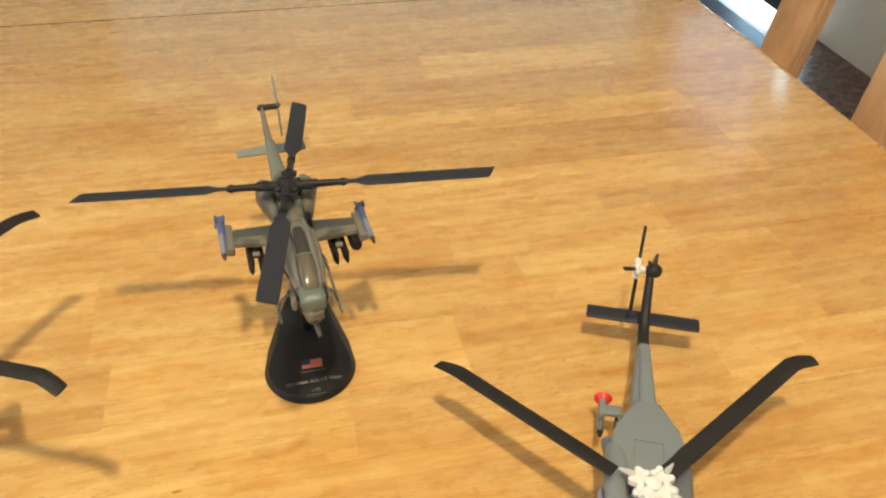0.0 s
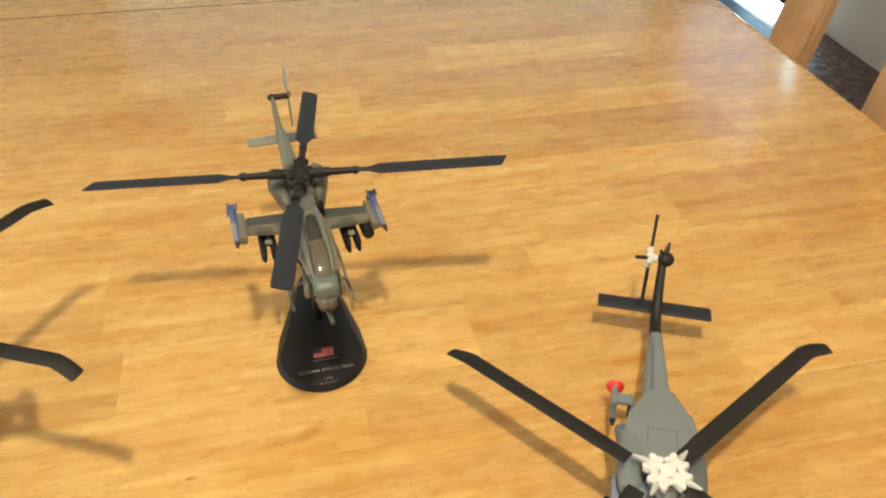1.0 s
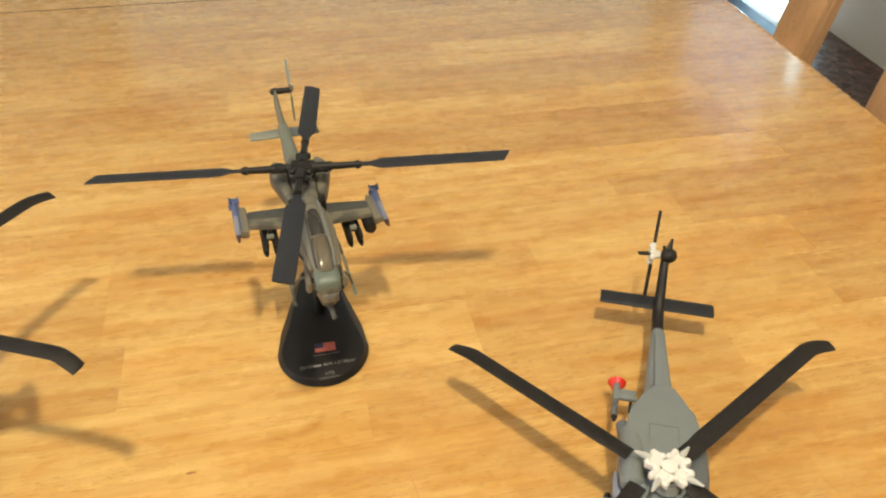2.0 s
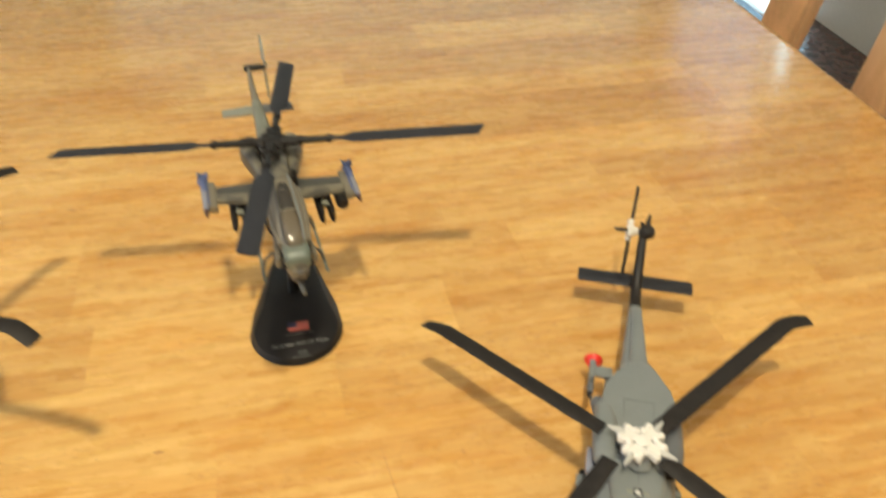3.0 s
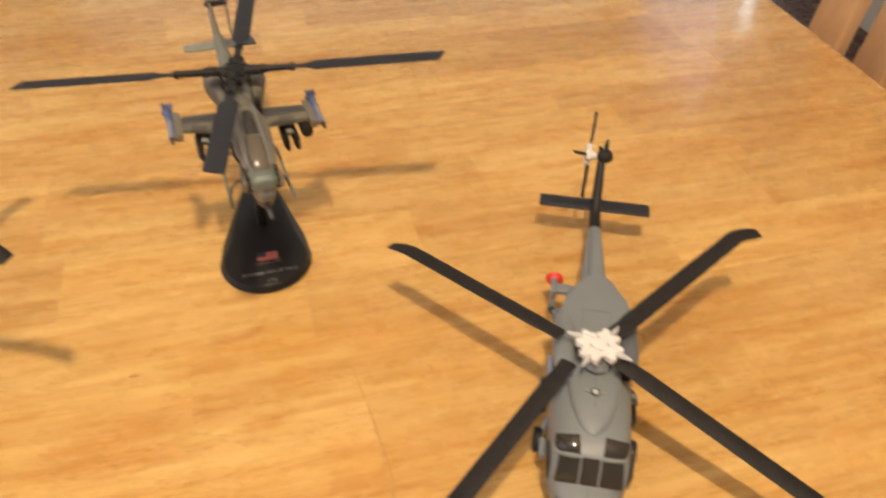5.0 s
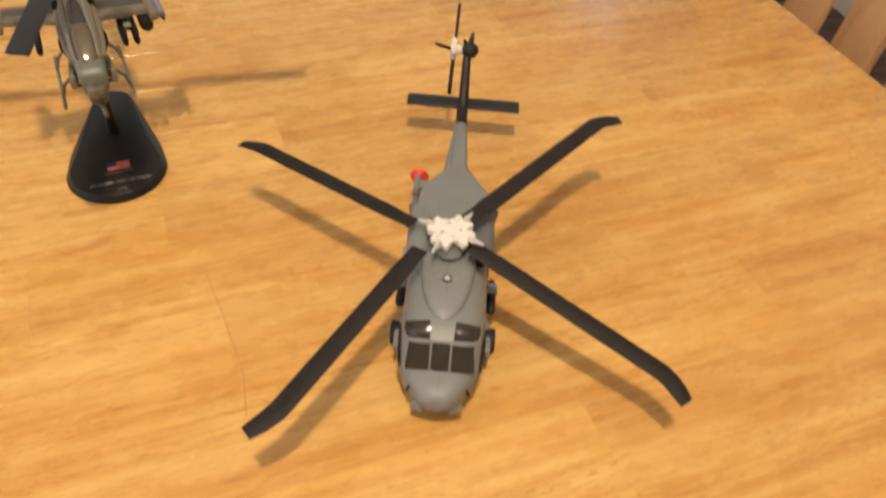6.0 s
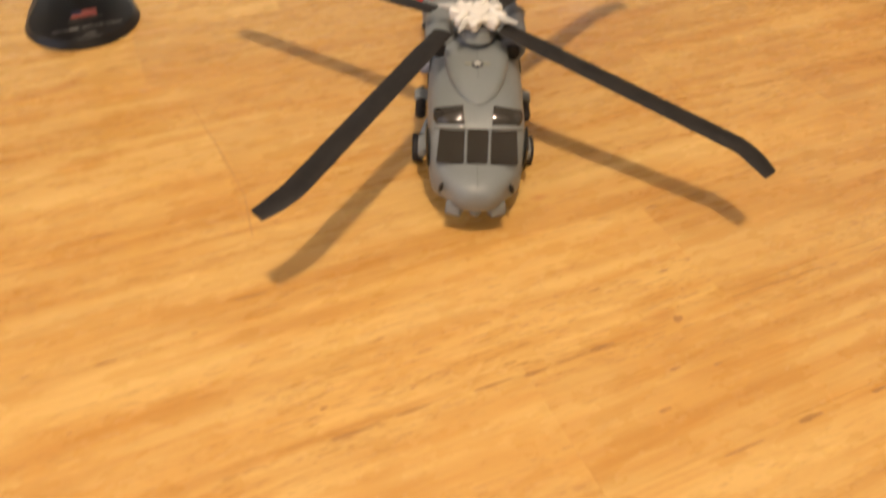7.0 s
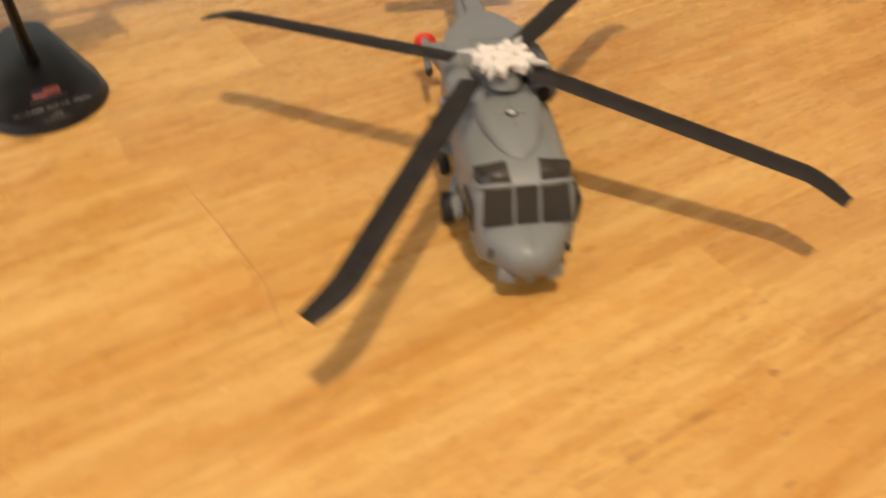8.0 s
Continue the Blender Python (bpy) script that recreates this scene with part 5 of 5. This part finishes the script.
# ---- the table ----
table = thing("dining_table", TABLE, "honey varnished wooden dining table of glued staves", "table")
AP0, AP1 = -0.50, 1.10
for y in (AP0 + 0.09, AP1 - 0.09):
    for x in (EDGE_L + 0.09, edge_right(y) - 0.09):
        part("leg", box((0.075, 0.075, TOP - THICK - 0.002), (x, y, (TOP - THICK - 0.002) / 2), 0.008), M_CHAIR, table)
for x, turn in ((EDGE_L + 0.09, 0), (edge_right((AP0 + AP1) / 2) - 0.09, -4.16)):
    part("apron", box((0.024, AP1 - AP0 - 0.26, 0.085), (x, (AP0 + AP1) / 2, TOP - THICK - 0.046), 0.003, (0, 0, turn)), M_CHAIR, table)
for y in (AP0 + 0.09, AP1 - 0.09):
    part("apron", box((edge_right(y) - EDGE_L - 0.26, 0.024, 0.085), ((EDGE_L + edge_right(y)) / 2, y, TOP - THICK - 0.046), 0.003), M_CHAIR, table)

# rows of staves from the near end: far side of the row, where its staves butt, and the tone of each stave; right-hand
# tones of the nearer rows are lowered to paint in the shade there
ROWS = [
    (-0.458, (), ()), (-0.412, (), ()), (-0.366, (), ()), (-0.320, (), ()), (-0.275, (), ()), (-0.231, (), ()),
    (-0.189, (-0.31, -0.06, 0.17), (0.99, 1.0, 0.97, 0.95)),
    (-0.147, (-0.26, 0.08), (1.0, 0.985, 0.95)),
    (-0.102, (-0.33, -0.030, 0.21), (1.0, 0.98, 0.955, 0.94)),
    (-0.055, (-0.28, 0.042, 0.26), (1.0, 1.0, 0.94, 0.945)),
    (-0.006, (-0.36, -0.20, 0.155), (0.98, 1.01, 0.975, 0.93)),
    (0.042, (-0.30, -0.087, 0.102, 0.29), (1.04, 1.02, 0.95, 0.965, 0.915)),
    (0.084, (-0.42, -0.165, 0.055, 0.22), (1., 1.03, 0.99, 0.935, 0.965)),
    (0.130, (-0.38, -0.104, 0.105, 0.27), (0.98, 1.04, 0.945, 1.035, 0.935)),
    (0.180, (-0.45, -0.230, -0.035, 0.19), (1.03, 0.94, 1.07, 0.965, 0.915)),
    (0.226, (-0.41, -0.244, 0.019, 0.205), (1., 0.97, 1.02, 1.035, 0.905)),
    (0.270, (-0.40, -0.246, -0.02, 0.14), (0.97, 1.06, 0.99, 1.005, 0.935)),
    (0.297, (-0.30, -0.069, 0.102, 0.24), (1.02, 0.98, 1.02, 0.935, 0.895)),
    (0.341, (-0.36, -0.067, 0.258), (0.99, 1.03, 1.07, 0.94)),
    (0.375, (-0.27, 0.010, 0.247), (1.02, 1., 0.92, 1.)),
    (0.409, (-0.39, -0.11, 0.095, 0.250), (0.98, 1.03, 0.96, 0.9, 0.98)),
    (0.451, (-0.34, -0.10, 0.137, 0.248), (1.03, 0.97, 1.06, 1.08, 0.94)),
    (0.499, (-0.43, -0.175, -0.058, 0.19), (1., 0.97, 1.09, 0.92, 0.96)),
    (0.520, (-0.31, -0.02, 0.22), (1.02, 0.98, 0.93, 0.97)),
    (0.577, (-0.37, -0.12, 0.024, 0.216), (0.98, 1.02, 0.97, 1.11, 1.03)),
    (0.622, (-0.25, 0.06, 0.27), (0.95, 0.98, 0.94, 0.98)),
    (0.676, (-0.40, -0.095, 0.157), (0.98, 0.94, 1.05, 0.96)),
    (0.746, (-0.29, 0.04), (0.97, 0.99, 0.95)),
    (0.790, (-0.44, -0.216, 0.12), (1., 1.02, 0.97, 0.95)),
    (0.832, (), ()), (0.874, (), ()), (0.916, (), ()), (0.958, (), ()), (1.0, (), ()), (1.05, (), ()), (1.10, (), ()),
]
rng = random.Random(7)


def stave_bm(x0, x1, y0, y1):
    """One glued stave: softened upper arrises, a full round where it ends at the table's edge (x1 is None, or x0 the left edge)."""
    h, soft, rnd, drop = THICK, 0.00009, 0.010, 0.0045
    bm = bmesh.new()
    cx, cy = (x0 + (edge_right(y0) if x1 is None else x1)) / 2, (y0 + y1) / 2
    sections = []
    if x0 == EDGE_L:
        sections += [(0, x0 + rnd * (1 - math.cos(a)), -drop * (1 - math.sin(a))) for a in (0, 0.5, 1.0, 1.57)]
    else:
        sections += [(0, x0, -soft / 3), (0, x0 + soft / 3, 0)]
    if x1 is None:
        sections += [(1, -rnd * (1 - math.sin(a)), -drop * (1 - math.cos(a))) for a in (0, 0.25, 0.5, 0.75, 1.0, 1.25, 1.57)]
    else:
        sections += [(0, x1 - soft / 3, 0), (0, x1, -soft / 3)]
    rows = []
    for at_edge, x, dz in sections:
        rows.append([bm.verts.new(((edge_right(y) if at_edge else 0) + x - cx, y - cy, z)) for y, z in ((y0, -h), (y0, dz - soft), (y0 + soft, dz), (y1 - soft, dz), (y1, dz - soft), (y1, -h))])
    for a, b in zip(rows, rows[1:]):
        for k in range(5):
            bm.faces.new((a[k], a[k + 1], b[k + 1], b[k]))
    for r in (rows[0], rows[-1]):
        bm.faces.new(r)
    return bm, cx, cy


near = -0.50
for far, cuts, tones in ROWS:
    if not cuts:
        x = EDGE_L + rng.uniform(0.10, 0.32)
        while x < edge_right(near) - 0.07:
            cuts += (x,)
            x += rng.uniform(0.13, 0.36)
    ends = [EDGE_L, *cuts, None]
    for k, (x0, x1) in enumerate(zip(ends, ends[1:])):
        bm, cx, cy = stave_bm(x0, None if x1 is None else x1 - 0.00002, near, far - 0.00002)
        stave = part("stave", bm, M_TABLE, table, "", 35, pose(cx, cy, TOP))
        tone = 1 + 1.25 * (tones[k] - 1) if tones else rng.uniform(0.94, 1.05)
        stave.color = (tone, tone ** 1.35, tone ** 1.7, 1)
    near = far + (0.0025 if far == 0.746 else 0)

# brown knots, grain flecks and dark glue lines that show in the varnished top
def fleck_at(bm, x, y, length, width, turn=0.0):
    """A thin spindle lying on the surface along the grain."""
    c, s = math.cos(radians(turn)), math.sin(radians(turn))
    pts = [(math.cos(a) * length / 2, math.sin(a) * width / 2 * (0.75 + 0.25 * math.cos(3 * a))) for a in (2 * math.pi * k / 10 for k in range(10))]
    return add_slab(bm, [(x + u * c - v * s, y + u * s + v * c) for u, v in pts], -0.0002, 0.00003)


for x, y, length, width in ((-0.0387, -0.1058, 0.013, 0.0011), (-0.0256, -0.1065, 0.008, 0.0016), (-0.0030, -0.1056, 0.009, 0.0017), (-0.0120, -0.1060, 0.014, 0.0008),
                            (0.0243, -0.1050, 0.0035, 0.0032), (0.0122, -0.1205, 0.004, 0.0014), (0.0248, -0.1237, 0.003, 0.0012), (0.0013, -0.1312, 0.0042, 0.0014), (0.0372, -0.1484, 0.009, 0.0018),
                            (0.0140, -0.1492, 0.014, 0.0010), (0.0619, -0.1484, 0.006, 0.0014), (-0.1327, -0.0030, 0.008, 0.0014), (-0.0933, -0.0478, 0.011, 0.0009), (-0.0800, -0.1058, 0.013, 0.0016),
                            (-0.0623, -0.1051, 0.011, 0.0011), (-0.0846, -0.0954, 0.0026, 0.0012), (-0.1370, -0.0576, 0.007, 0.0012),
                            (-0.1924, 0.0799, 0.005, 0.0020), (-0.2604, 0.2948, 0.012, 0.0016), (-0.3734, 0.6476, 0.010, 0.0050), (-0.2191, 0.4483, 0.004, 0.0040), (0.2665, 0.4983, 0.010, 0.0020)):
    bm = fleck_at(bmesh.new(), 0, 0, length, width)
    part("knot", bm, M_KNOT, table, "", 0, MARKS @ pose(x, y, TOP))
bm = bmesh.new()
for k in range(420):
    x, y = rng.uniform(-0.40, 0.33), rng.uniform(-0.20, 0.66)
    if math.sin(x * 31 + 2.1 * math.sin(y * 17)) + math.sin(y * 46 + x * 9) < rng.uniform(-0.7, 1.5):
        continue
    fleck_at(bm, x, y, rng.uniform(0.0015, 0.0060), rng.uniform(0.0003, 0.0008), rng.uniform(-3, 3))
tagged(part("grain_fleck", bm, M_KNOT, table, "", 0, MARKS @ pose(0, 0, TOP)), "small brown flecks in the grain", kind="stuff")
for line in (((-0.0915, 0.0630), (-0.0876, 0.0332), (-0.0844, 0.0004), (-0.0868, -0.0216)), ((-0.228, 0.7480), (-0.2281, 0.7700), (-0.228, 0.7900)), ((0.0457, -0.1040), (0.0820, -0.1040))):
    part("glue_line", tube([(x, y, 0.0) for x, y in line], 0.00016, 6), M_JOINT, table, "", 0, MARKS @ pose(0, 0, TOP))

part("leaf_gap", tube([(-0.735, 0.7472, -0.0002), (-0.30, 0.7472, -0.0002), (0.08, 0.7472, -0.0002)], [0.0006, 0.0006, 0.0003], 6), M_GAP, table, "dark gap between the table leaves", 0, pose(0, 0, TOP))

# a red crumb on the table
tagged(mesh_object("crumb", ball((0, 0, 0.0005), (0.0008, 0.0007, 0.0005), 10, 6), M_FLAG_RED), "tiny dark red crumb on the varnished table", "crumb").matrix_world = BESIDE @ pose(-0.0369, 0.5132, TOP)
# pale slab and dark strip added to draw the sun patch under the low window
bm = box((0.185, 0.62, 0.010), (1.565, 2.74, 0.005), 0.004)
for k in range(39):
    add_box(bm, (0.003, 0.004, 0.003), pose(1.4715, 2.442 + k * 0.0157, 0.0030, 0, 0, (k % 5 - 2) * 6))
mat = mesh_object("doormat", bm, M_SUN_PATCH, 30)
part("border", box((0.14, 0.74, 0.009), (1.4018, 2.68, 0.0045), 0.002), M_SILL_SHADE, mat, "dark blue strip standing in for the shaded floor")
tagged(mat, "added pale slab with a dark border standing in for a sun patch on the floor", "mat").matrix_world = ROOM
# ---- dark floor boards ----
floor = structure("floor", box((WALL_X - X0, Y1 - Y0, 0.05), ((WALL_X + X0) / 2, (Y0 + Y1) / 2, -0.037)), M_FLOOR, "dark brown wooden floor boards")
bw = 0.14
k = 0
x = WALL_X - 0.001
while x > X0 + 0.02:
    y = Y0 - rng.uniform(0.0, 0.9)
    while y < Y1:
        ln = rng.uniform(0.9, 1.6)
        y0, y1 = max(y, Y0), min(y + ln, Y1)
        if y1 - y0 > 0.05:
            bm = box((y1 - y0 - 0.002, bw - 0.0006, 0.012), (0, 0, -0.006), 0.001, seg=1)
            part("board", bm, M_FLOOR, floor, "", 0, pose(x - bw / 2, (y0 + y1) / 2, 0, 0, 0, 90))
        y += ln
    x -= bw
